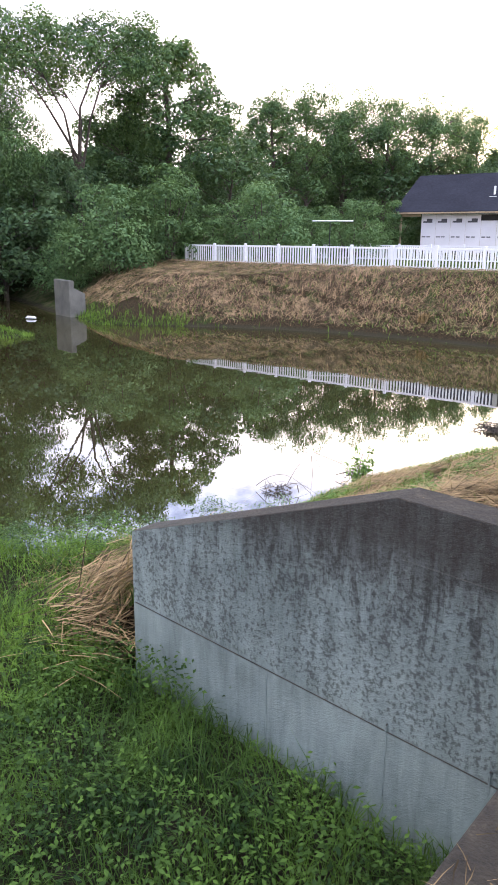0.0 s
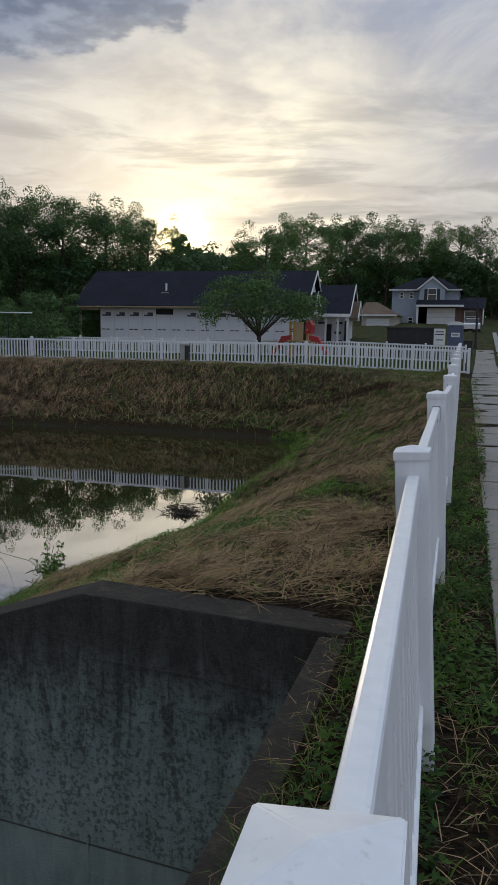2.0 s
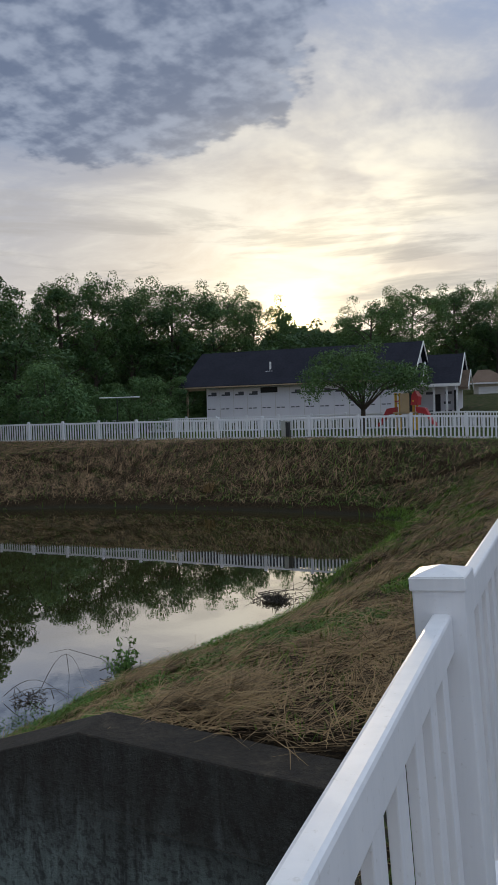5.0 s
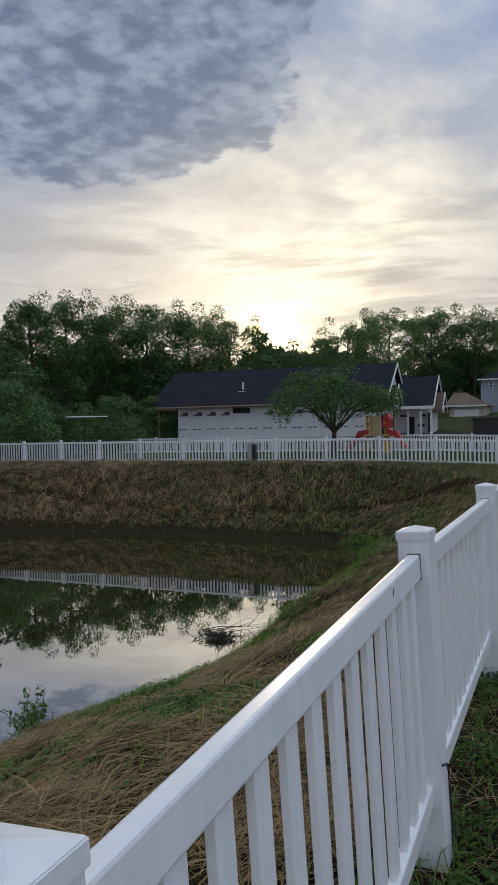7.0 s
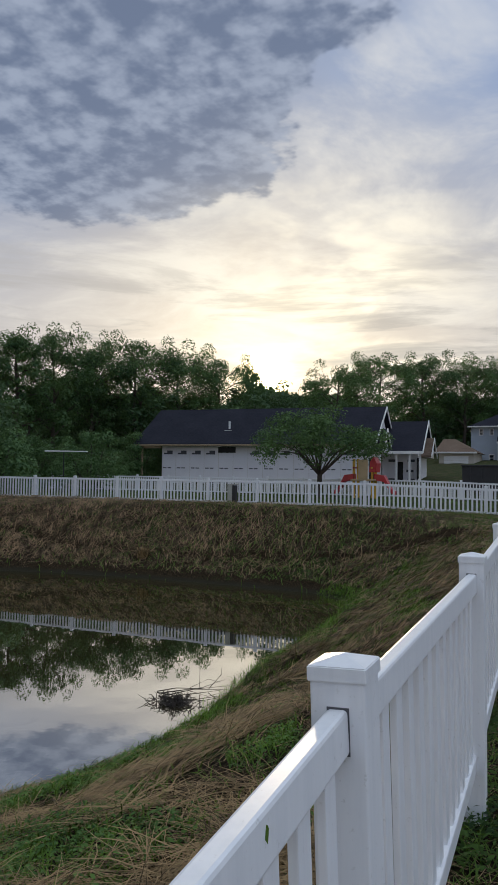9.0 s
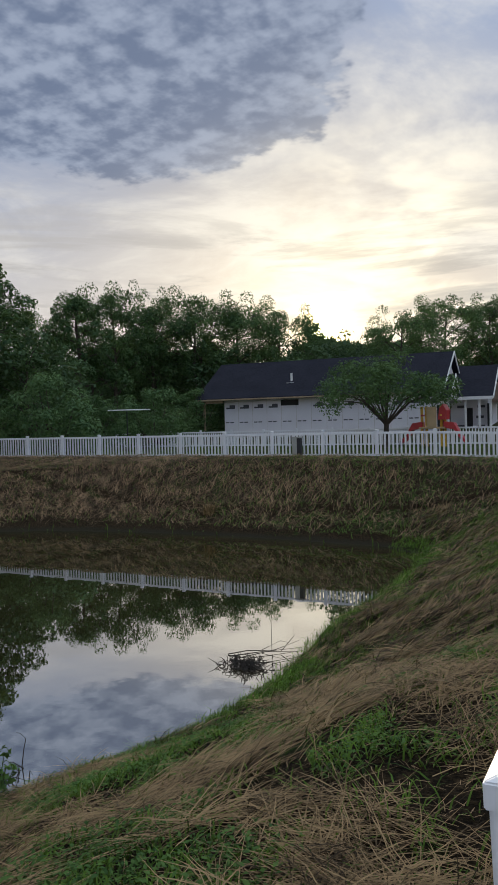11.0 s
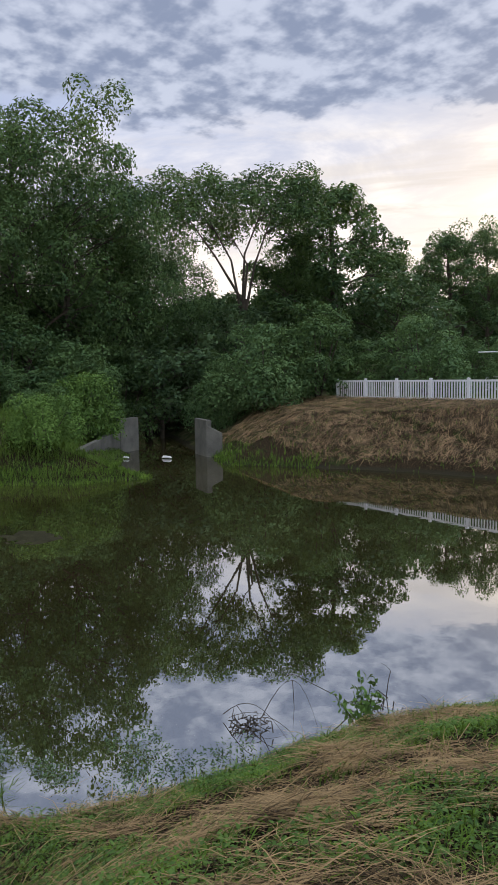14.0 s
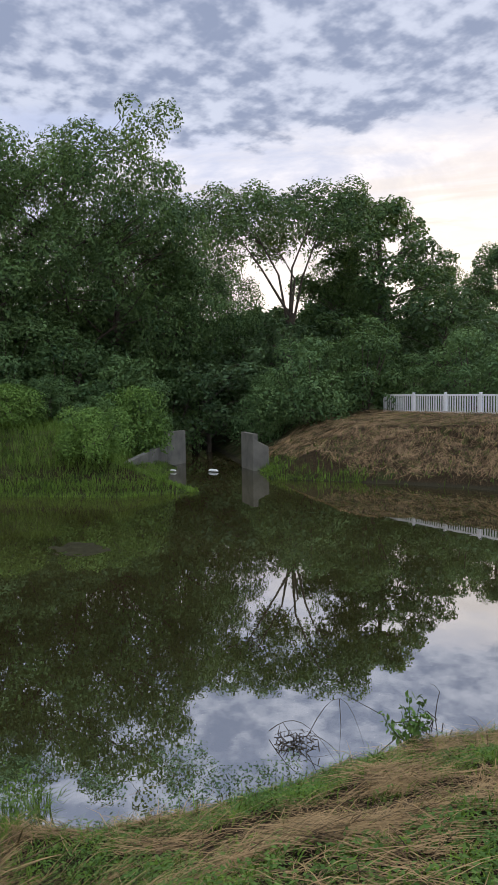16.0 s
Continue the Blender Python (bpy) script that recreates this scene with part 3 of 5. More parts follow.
def fence_meshes():
    s = 0.0635
    post = box(-s, s, -s, s, -0.25, TOP - 0.055, 0.006)
    cap = bmesh.new()
    c = 0.068
    rings = [(c, TOP - 0.078), (c, TOP - 0.044)]
    vs = [[cap.verts.new((a * q, b * q, z)) for a, b in ((-1, -1), (1, -1), (1, 1), (-1, 1))] for q, z in rings]
    top = cap.verts.new((0, 0, TOP - 0.024))
    for r0, r1 in zip(vs, vs[1:]):
        for i in range(4):
            cap.faces.new((r0[i], r0[(i + 1) % 4], r1[(i + 1) % 4], r1[i]))
    for i in range(4):
        cap.faces.new((vs[-1][i], vs[-1][(i + 1) % 4], top))
    cap.faces.new(vs[0][::-1])
    bmesh.ops.bevel(cap, geom=list(cap.edges), offset=0.0022, segments=2, affect="EDGES")
    a, b = 0.055, PANEL - 0.055
    made = {"post": post, "post_cap": cap,
            "top_rail": box(a, b, -0.024, 0.024, -0.049, 0.049, 0.009),
            "bottom_rail": box(a, b, -0.022, 0.022, -0.045, 0.045, 0.007),
            "rail_socket": box(0.0625, 0.0648, -0.0255, 0.0255, TOP - 0.235, TOP - 0.131),
            "picket": box(-0.038, 0.038, -0.011, 0.011, 0.27, TOP - 0.20, 0.003)}
    out = {}
    for k, bm in made.items():
        me = bpy.data.meshes.new(k)
        bm.to_mesh(me)
        bm.free()
        me.materials.append(M_PRINT if k == "rail_socket" else M_VINYL)
        out[k] = me
    return out


def make_fences():
    parts = fence_meshes()

    def put(key, parent, m):
        o = new(key, parts[key])
        o.parent = parent
        o.matrix_local = m
        return o

    def fence(label, legs, rise, lean=None):
        """legs: first post, heading in degrees, number of panels; rise gives a post's height by its place, lean its tilt across the run in degrees."""
        t = thing("picket_fence", legs[0][0], legs[0][1], legs[0][2], label=label, category="fence", group="white vinyl fences")
        up, over = rise, lean or (lambda y: 0.0)
        for n, (x, y, z, rz, count) in enumerate(legs):
            c, s = math.cos(radians(rz)), math.sin(radians(rz))
            for i in range(count + (1 if n == len(legs) - 1 else 0)):
                wx, wy = x + c * PANEL * i, y + s * PANEL * i
                px, py = wx - legs[0][0], wy - legs[0][1]
                pz = z - legs[0][2] + up(wx, wy)
                drop = up(wx + c * PANEL, wy + s * PANEL) - up(wx, wy)
                a0, a1 = over(wy), over(wy + s * PANEL)
                hang = lambda f: pose(PANEL * f, 0, drop * f + 1.25) @ pose(0, 0, 0, a0 + (a1 - a0) * f) @ pose(0, 0, -1.25)
                at = pose(px, py, pz, 0, 0, rz)
                p = put("post", t, at @ hang(0))
                put("post_cap", p, Matrix.Identity(4))
                if i == count:
                    continue
                tilt = pose(0, 0, 0, 0, -math.degrees(math.atan(drop / PANEL)), 0)
                put("top_rail", t, at @ hang(0) @ pose(0, 0, TOP - 0.183) @ tilt)
                foot = (at @ hang(0) @ Vector((0, 0, 0.235)), at @ hang(1) @ Vector((0, 0, 0.235)))
                run = foot[1] - foot[0]
                put("bottom_rail", t, Matrix.Translation(foot[0]) @ run.to_track_quat("X", "Z").to_matrix().to_4x4())
                if abs(legs[0][0]) < 0.5 and legs[0][1] < 5 and i < 7:
                    put("rail_socket", t, at @ hang(0))
                    put("rail_socket", t, at @ hang(1) @ pose(0, 0, 0, 0, 0, 180))
                for j in range(13):
                    f = (j + 1) / 14
                    put("picket", t, at @ hang(f))

    bend = 92.96
    fence("white vinyl picket fence with pyramid caps beside a sidewalk",
          [(0.015 - math.cos(radians(bend)) * PANEL * 3, 2.587 - math.sin(radians(bend)) * PANEL * 3, 0, bend, 3), (0.015, 2.56, 0, 90.94, 1), (-0.025, 5.0, 0, 90, 1), (-0.025, 7.44, 0, 91.2, 11)],
          lambda x, y: float(np.interp(y, [0.2, 2.6, 5.0, 7.5, 12.0, 34.0], [0.004, -0.008, 0.05, 0.064, 0.12, 0.30])),
          lambda y: float(np.interp(y, [2.6, 5.0, 7.5], [-3.6, -2.4, -0.3])))
    fence("white vinyl picket fence along the top of the far bank", [(-0.2, 34.5, 0, 180, 14)], lambda x, y: float(lot_rise(x)))
    fence("white vinyl picket fence in front of the unfinished house", [(-0.6, 49.0, 0, 180, 14)], lambda x, y: float(lot_rise(x)) + 0.07)


make_fences()


# ---- plants ----
def mesh_np(name, verts, faces, mat, parent=None, smooth=False):
    """A mesh of quads or triangles from arrays."""
    me = bpy.data.meshes.new(name)
    n, k = len(faces), faces.shape[1]
    me.vertices.add(len(verts))
    me.vertices.foreach_set("co", np.ascontiguousarray(verts, dtype=np.float32).ravel())
    me.loops.add(n * k)
    me.loops.foreach_set("vertex_index", np.ascontiguousarray(faces, dtype=np.int32).ravel())
    me.polygons.add(n)
    me.polygons.foreach_set("loop_start", np.arange(0, n * k, k, dtype=np.int32))
    me.polygons.foreach_set("loop_total", np.full(n, k, dtype=np.int32))
    if smooth:
        me.polygons.foreach_set("use_smooth", np.ones(n, dtype=bool))
    me.update(calc_edges=True)
    me.materials.append(mat)
    ob = new(name, me)
    if parent:
        ob.parent = parent
    return ob


def unit(v):
    return v / np.maximum(np.linalg.norm(v, axis=1, keepdims=True), 1e-9)


def leaf_quads(rng, centres, size, out, flat=0.5):
    """A diamond leaf at each centre, facing roughly along out."""
    n = len(centres)
    nor = unit(out * flat + rng.normal(0, 0.45, (n, 3)) + np.array([0, 0, 0.35]))
    a = unit(np.cross(nor, rng.normal(0, 1, (n, 3))))
    b = np.cross(nor, a)
    s = (size * rng.uniform(0.6, 1.35, n))[:, None]
    droop = nor * s * 0.18
    v = np.stack([centres - a * s, centres + b * s * 0.48 + droop, centres + a * s, centres - b * s * 0.48 + droop], 1).reshape(-1, 3)
    return v, np.arange(4 * n).reshape(-1, 4)


def crown_leaves(rng, clumps, total, size, outward=0.95):
    """Leaves scattered over the shells of clumps (x, y, z, radius)."""
    c = np.array(clumps)
    w = c[:, 3] ** 2
    pick = rng.choice(len(c), total, p=w / w.sum())
    d = unit(rng.normal(0, 1, (total, 3)))
    d[:, 2] = np.where((d[:, 2] < -0.25) & (rng.uniform(0, 1, total) < 0.6), -d[:, 2], d[:, 2])
    r = c[pick, 3] * (0.62 + 0.38 * rng.uniform(0, 1, total) ** 0.5) * (0.84 + 0.32 * rng.uniform(0, 1, total))
    pos = c[pick, :3] + d * r[:, None] * np.array([1, 1, 0.95])
    return leaf_quads(rng, pos, size, d, outward)


def tree_parts(parent, seed, H, R, low, leaves, size, mat, shape="round", trunk_r=None):
    """A tapered trunk with limbs and a crown of leaf clumps."""
    rng = np.random.default_rng(seed)
    bm = bmesh.new()
    tr = trunk_r or 0.02 * H
    pts, rad = [], []
    lean = rng.normal(0, 0.02 * H, 2)
    steps = 7
    topf = 0.81 if shape != "vase" else 0.42
    for i in range(steps):
        f = i / (steps - 1) * topf
        pts.append((lean[0] * f + rng.normal(0, 0.008 * H) * (i > 0), lean[1] * f + rng.normal(0, 0.008 * H) * (i > 0), f * H - (0.3 if i == 0 else 0)))
        rad.append(tr * (1.25 if i == 0 else 1) * (1 - 0.85 * f))
    rod(pts, rad, 7, bm)
    clumps = []
    nl = 16 if shape != "vase" else 5
    for i in range(nl):
        f = low + (topf * 0.98 - low) * (i + 0.5) / nl if shape != "vase" else 0.30 + 0.12 * i / nl
        a = i * 2.4 + rng.uniform(-0.4, 0.4)
        j = f / topf * (steps - 1)
        k0 = min(int(j), steps - 2)
        p0 = np.array(pts[k0]) + (np.array(pts[k0 + 1]) - np.array(pts[k0])) * (j - k0)
        g = (f - low) / max(1e-6, 1 - low)
        if shape == "cone":
            reach, rise = R * (1.05 - 0.85 * g), 0.25
        elif shape == "vase":
            reach, rise = R * rng.uniform(0.55, 1.0), 1.35
        else:
            reach, rise = R * (0.55 + 0.75 * math.sin(math.pi * min(1, 0.18 + 0.8 * g))) * rng.uniform(0.8, 1.1), 0.45
        if shape == "vase":
            end = np.array([math.cos(a) * reach, math.sin(a) * reach, H * rng.uniform(0.70, 0.88)])
            mid = p0 + (end - p0) * 0.5 + np.array([-math.cos(a + 0.7), -math.sin(a + 0.7), 0]) * reach * 0.26
        else:
            end = p0 + np.array([math.cos(a) * reach, math.sin(a) * reach, reach * rise])
            mid = p0 + (end - p0) * 0.5 + np.array([0, 0, reach * 0.10])
        r0 = tr * (0.34 if shape != "vase" else 0.38) * (1.1 - f * 0.5)
        rod([tuple(p0), tuple(mid), tuple(end)], [r0, r0 * 0.6, r0 * 0.2], 5, bm)
        cr = reach * 0.27 if shape != "vase" else 0.11 * H
        clumps.append((*end, cr))
        if shape != "vase":
            clumps.append((*(p0 + (end - p0) * 0.62 + rng.normal(0, 0.15 * reach, 3)), cr * 0.95))
        for q in range(3 if shape == "vase" else 4):
            b = a + rng.uniform(-1.1, 1.1)
            e2 = mid + np.array([math.cos(b), math.sin(b), rng.uniform(-0.45, 0.9)]) * reach * rng.uniform(0.40, 0.75) if shape != "vase" else end + np.array([math.cos(b) * R * 0.45, math.sin(b) * R * 0.45, rng.uniform(-0.10, 0.07) * H])
            s2 = mid if shape != "vase" else mid + (end - mid) * 0.5
            rod([tuple(s2), tuple((s2 + e2) / 2 + rng.normal(0, 0.04 * reach, 3)), tuple(e2)], [r0 * 0.4, r0 * 0.25, r0 * 0.1], 4, bm)
            clumps.append((*e2, cr * rng.uniform(0.5, 0.95)))
    if shape == "vase":
        for q in range(34):
            a, u = q * 2.4, R * math.sqrt((q + 0.5) / 34) * 1.2
            clumps.append((math.cos(a) * u, math.sin(a) * u, H * (0.90 - 0.13 * (u / R) ** 2 + rng.uniform(-0.06, 0.04)), 0.075 * H))
    else:
        tip = np.array(pts[-1])
        for q in range(5):
            clumps.append((*(tip + np.array([*rng.normal(0, 0.16 * R, 2), H * rng.uniform(-0.04, 0.06)])), R * rng.uniform(0.22, 0.34)))
    part("trunk", bm, M_BARK, parent)
    v, f = crown_leaves(rng, clumps, leaves, size)
    mesh_np("crown", v, f, mat, parent)


def shrub_parts(parent, seed, H, R, leaves, size, mat):
    rng = np.random.default_rng(seed)
    bm = bmesh.new()
    clumps = []
    for i in range(9):
        a = i * 2.4 + rng.uniform(-0.3, 0.3)
        q = R * rng.uniform(0.25, 0.8)
        h = H * rng.uniform(0.45, 0.86) * (1 - 0.25 * (q / R) ** 2)
        e = np.array([math.cos(a) * q, math.sin(a) * q, h])
        rod([(0.1 * math.cos(a), 0.1 * math.sin(a), -0.15), tuple(e * (0.55, 0.55, 0.5)), tuple(e)], [0.014 * H, 0.009 * H, 0.003 * H], 4, bm)
        clumps.append((*e, R * rng.uniform(0.26, 0.42)))
        clumps.append((e[0] * 1.15, e[1] * 1.15, h * 0.5, R * rng.uniform(0.3, 0.42)))
        clumps.append((e[0] * 1.2 + rng.normal(0, 0.1 * R), e[1] * 1.2, h * 0.2, R * rng.uniform(0.24, 0.36)))
    for i in range(4):
        clumps.append((*rng.normal(0, 0.22 * R, 2), H * rng.uniform(0.8, 0.93), R * rng.uniform(0.16, 0.26)))
    part("stem", bm, M_BARK, parent)
    v, f = crown_leaves(rng, clumps, leaves, size)
    v[:, 2] = np.maximum(v[:, 2], -0.1)
    mesh_np("crown", v, f, mat, parent)


def spot(az, d):
    """A place at az degrees west of the line of the fence, d metres from where the camera ends."""
    a = radians(az)
    return -d * math.sin(a), 3.9 + d * math.cos(a)


def make_woods():
    protos = {}

    def proto(key, maker, label, cat, group, *a):
        t = thing(cat.replace(" ", "_"), 0, 0, 0, label=label, category=cat, group=group)
        maker(t, *a)
        protos[key] = t

    tall = "tall broad-leaved tree with dense dark green crown"
    proto("a", tree_parts, tall, "tree", "woodland trees", 11, 16, 4.4, 0.20, 15000, 0.145, M_LEAF)
    proto("f", tree_parts, "tall broad-leaved tree with dense clumped crown above the pond", "tree", "woodland trees", 19, 16, 4.6, 0.12, 33000, 0.115, M_LEAF)
    proto("b", tree_parts, "tall tree with layered green crown and open gaps", "tree", "woodland trees", 12, 16, 4.2, 0.26, 18000, 0.13, M_LEAF, "cone")
    proto("c", tree_parts, "spreading tree with forked trunk under a flat green crown", "tree", "woodland trees", 13, 16, 5.0, 0.3, 20000, 0.125, M_LEAF, "vase", 0.34)
    proto("d", tree_parts, "woodland tree with crown reaching low, its green darkened for shade", "tree", "woodland trees", 14, 12, 4.2, 0.08, 3900, 0.26, M_LEAF_DARK)
    proto("e", tree_parts, tall, "tree", "woodland trees", 15, 15, 3.9, 0.24, 14500, 0.145, M_LEAF)
    proto("s", shrub_parts, "rounded dense green shrub at the wood's edge", "shrub", "wood edge shrubs", 21, 4.4, 2.4, 9500, 0.085, M_LEAF_BLUE)
    proto("t", shrub_parts, "leafy green shrub with upright stems", "shrub", "wood edge shrubs", 22, 4.4, 1.9, 9500, 0.078, M_LEAF)
    proto("v", shrub_parts, "bright green vine-covered bush", "shrub", "wood edge shrubs", 23, 2.6, 2.0, 8500, 0.07, M_LEAF_BRIGHT)

    rng = random.Random(4)

    def put(key, az, d, h, wide=1.0, turn=None):
        x, y = spot(az, d)
        base = {"a": 18.2, "f": 18.2, "b": 17.0, "c": 16.6, "d": 14.0, "e": 17.2, "s": 4.4, "t": 4.4, "v": 2.6}[key]
        s = h / base
        z = float(ground(np.array([x]), np.array([y]))[0])
        z = max(z, WATER - 0.2) - 0.1
        m = pose(x, y, z, 0, 0, rng.uniform(0, 360) if turn is None else turn) @ Matrix.Diagonal((s * wide, s * wide, s, 1))
        copy_thing(protos[key], m)

    # the skyline, from the west round to the north
    for key, az, d, h, w in (
            ("a", 100, 44, 17, 1.0), ("e", 94, 45, 18, 1.0), ("a", 88, 44, 18, 1.0), ("e", 82, 45, 17, 1.0), ("f", 76.5, 46, 16.5, 0.95), ("f", 71.4, 47, 20.6, 0.9),
            ("f", 68.4, 49, 17.6, 0.85), ("f", 65.4, 51, 17.6, 0.78), ("f", 62.6, 57, 17.0, 0.75), ("c", 55.7, 58, 17.6, 1.05), ("e", 51.6, 66, 15.5, 0.7), ("b", 48.3, 62, 19.8, 1.15), ("e", 43.4, 68, 14.8, 0.85),
            ("b", 40.2, 66, 15.6, 1.0), ("a", 37.6, 70, 16.4, 0.8), ("e", 34.8, 72, 15.8, 0.95), ("a", 31.8, 74, 16.6, 0.9), ("e", 28.4, 76, 16.2, 0.95), ("a", 25.4, 78, 14.8, 0.85),
            ("b", 22.6, 84, 13.8, 0.6), ("d", 20.0, 92, 11.4, 1.0), ("e", 16.3, 95, 14.6, 0.95), ("a", 13.2, 106, 16.6, 0.95), ("e", 9.9, 120, 18.4, 1.0), ("a", 7.0, 122, 17.6, 0.95),
            ("e", 4.6, 128, 17.0, 0.9), ("a", 1.7, 132, 18, 0.9), ("e", -1.2, 130, 12.6, 0.9), ("a", -3.6, 118, 15, 0.9), ("e", -7, 120, 18, 1.0), ("a", -11, 115, 18, 1.0), ("e", -16, 110, 18, 1.0)):
        far = 1.22 if 19 < az < 44 else 1.0
        put(key, az, d * far, h * far * (0.885 if 19 < az < 44 else 1.02 if az < 47 else 1.0), w)
    # lower trees behind and between
    az = -14.0
    while az < 104:
        d = 66 + 8 * math.sin(az * 0.7) if az > 42 else 100 + 6 * math.sin(az * 0.5)
        if az > 60:
            d = 54 + 4 * math.sin(az)
        if az < 16:
            d = 128
        h = (9.5 if az > 40 else 10.0) + rng.uniform(-1.5, 1.0) + (2.5 if az < 16 else 0)
        put("d", az, d, h, 1.15)
        az += 3.1 if az > 16 else 3.3
    az = 22.0
    while az < 104:
        put("d", az + rng.uniform(-0.6, 0.6), (50 + rng.uniform(0, 6)) if az > 58 else (76 if az > 42 else 92) + rng.uniform(-5, 5), rng.uniform(7.5, 10.0) * (1.0 if az > 42 else 1.2), 1.2)
        az += 4.4
    # shrubs at the edge
    for key, az, d, h, w in (
            ("s", 53.9, 44.5, 5.2, 1.05), ("t", 49.9, 46.0, 5.9, 1.0), ("t", 46.5, 47, 3.6, 1.2), ("s", 42.0, 47, 5.1, 1.1), ("t", 39.0, 52, 3.8, 1.1),
            ("s", 34.8, 54, 4.5, 1.0), ("t", 37.0, 58, 4.0, 1.2), ("t", 31.5, 62, 4.2, 1.2), ("s", 28.5, 66, 5.2, 1.2), ("d", 61.4, 58, 8.0, 1.0), ("t", 66.9, 41.5, 5.2, 0.95),
            ("s", 68.5, 43, 5.0, 1.2), ("t", 72.5, 43, 5.4, 1.2), ("s", 76.5, 43, 4.6, 1.2), ("v", 67.6, 39.8, 3.4, 0.85), ("v", 70.2, 33.0, 2.2, 1.0), ("t", 73.0, 38.5, 2.6, 1.2),
            ("v", 75.6, 37.5, 2.0, 1.2), ("s", 80, 42, 5.0, 1.2), ("t", 84, 42, 6, 1.3), ("s", 90, 42, 6, 1.3), ("t", 64.8, 48.5, 6.4, 1.0), ("s", 57.4, 46, 4.4, 0.8), ("d", 55.6, 54, 7.0, 0.9),
            ("d", 58.8, 55, 8.0, 0.9), ("t", 70.0, 38.5, 2.4, 1.2), ("t", 78.5, 39, 2.4, 1.3)):
        put(key, az, d, h, w)
    for t in protos.values():
        for q in (*t.children_recursive, t):
            bpy.data.objects.remove(q)
    # the wood's inside, beyond the single trees, its dimness put into the leaf colour
    r = np.random.default_rng(5)
    n = 22000
    a = np.radians(r.uniform(-20, 106, n))
    d = np.where(a > math.radians(48), r.uniform(70, 80, n), r.uniform(118, 130, n)) + np.where(a < math.radians(17), 20, 0)
    hmax = np.where(a > math.radians(48), 8.5, 9.0) + 1.8 * np.sin(a * 23) + 1.2 * np.sin(a * 51)
    x, y = -d * np.sin(a), 3.9 + d * np.cos(a)
    z = ground(x, y) + hmax * r.uniform(0, 1, n) ** 0.9
    c = np.stack([x, y, z], 1)
    v, f = leaf_quads(r, c, 1.0, np.stack([np.sin(a), -np.cos(a), 0 * a], 1), 0.9)
    tagged(mesh_np("far_woods", v, f, M_LEAF_DARK), "dense dark undergrowth deep in the woods", "woods", kind="stuff")


make_woods()


# ---- grasses ----
def blades(name, rng, x, y, length, width, lift, heading, mat, droop=0.5, label="", cat="grass", z=None, zoff=0.0):
    """Bent, pointed blades: lift 0 lies flat, 1 stands upright."""
    n = len(x)
    gx = gy = np.zeros(n)
    if z is None:
        z = ground(x, y)
        gx, gy = (ground(x + 0.15, y) - z) / 0.15, (ground(x, y + 0.15) - z) / 0.15
        gx, gy = np.clip(gx, -0.8, 0.8), np.clip(gy, -0.8, 0.8)
    z = z + zoff
    L = (np.broadcast_to(length, n) * rng.uniform(0.6, 1.4, n))[:, None]
    up = np.clip(np.broadcast_to(lift, n) + rng.normal(0, 0.14, n), 0.0, 1)[:, None]
    h = np.broadcast_to(heading, n)
    d = np.stack([np.cos(h), np.sin(h), 0 * h], 1)
    side = np.stack([-np.sin(h), np.cos(h), rng.normal(0, 0.25, n)], 1) * (np.broadcast_to(width, n) * rng.uniform(0.7, 1.3, n))[:, None] * 0.5
    zup = np.array([0, 0, 1.0])
    p0 = np.stack([x, y, z], 1)
    dir1 = unit(d * (1 - up) + zup * (up + 0.05))
    p1 = p0 + dir1 * L * 0.55
    p1[:, 2] += gx * (p1[:, 0] - x) + gy * (p1[:, 1] - y)
    bend = rng.normal(0, 0.18, (n, 1))
    sd = np.stack([-np.sin(h), np.cos(h), 0 * h], 1)
    dir2 = unit(d * (1 - up + droop) + zup * (up * (1 - droop) - 0.06) + sd * bend)
    p2 = p1 + dir2 * L * 0.45
    p2[:, 2] += gx * (p2[:, 0] - p1[:, 0]) + gy * (p2[:, 1] - p1[:, 1])
    v = np.stack([p0 - side, p0 + side, p1 + side * 0.85, p1 - side * 0.85, p2 + side * 0.15, p2 - side * 0.15], 1).reshape(-1, 3)
    i = np.arange(n)[:, None] * 6
    f = np.concatenate([i + np.array([0, 1, 2, 3]), i + np.array([3, 2, 4, 5])], 1).reshape(-1, 4)
    return tagged(mesh_np(name, v, f, mat), label, cat, kind="stuff")


def value_noise(x, y, s, seed=0):
    r = np.random.default_rng(seed)
    g = r.uniform(0, 1, (64, 64))
    u, w = x / s, y / s
    i, j = np.floor(u).astype(int), np.floor(w).astype(int)
    fu, fw = u - i, w - j
    fu, fw = fu * fu * (3 - 2 * fu), fw * fw * (3 - 2 * fw)
    q = lambda a, b: g[a % 64, b % 64]
    return (q(i, j) * (1 - fu) + q(i + 1, j) * fu) * (1 - fw) + (q(i, j + 1) * (1 - fu) + q(i + 1, j + 1) * fu) * fw


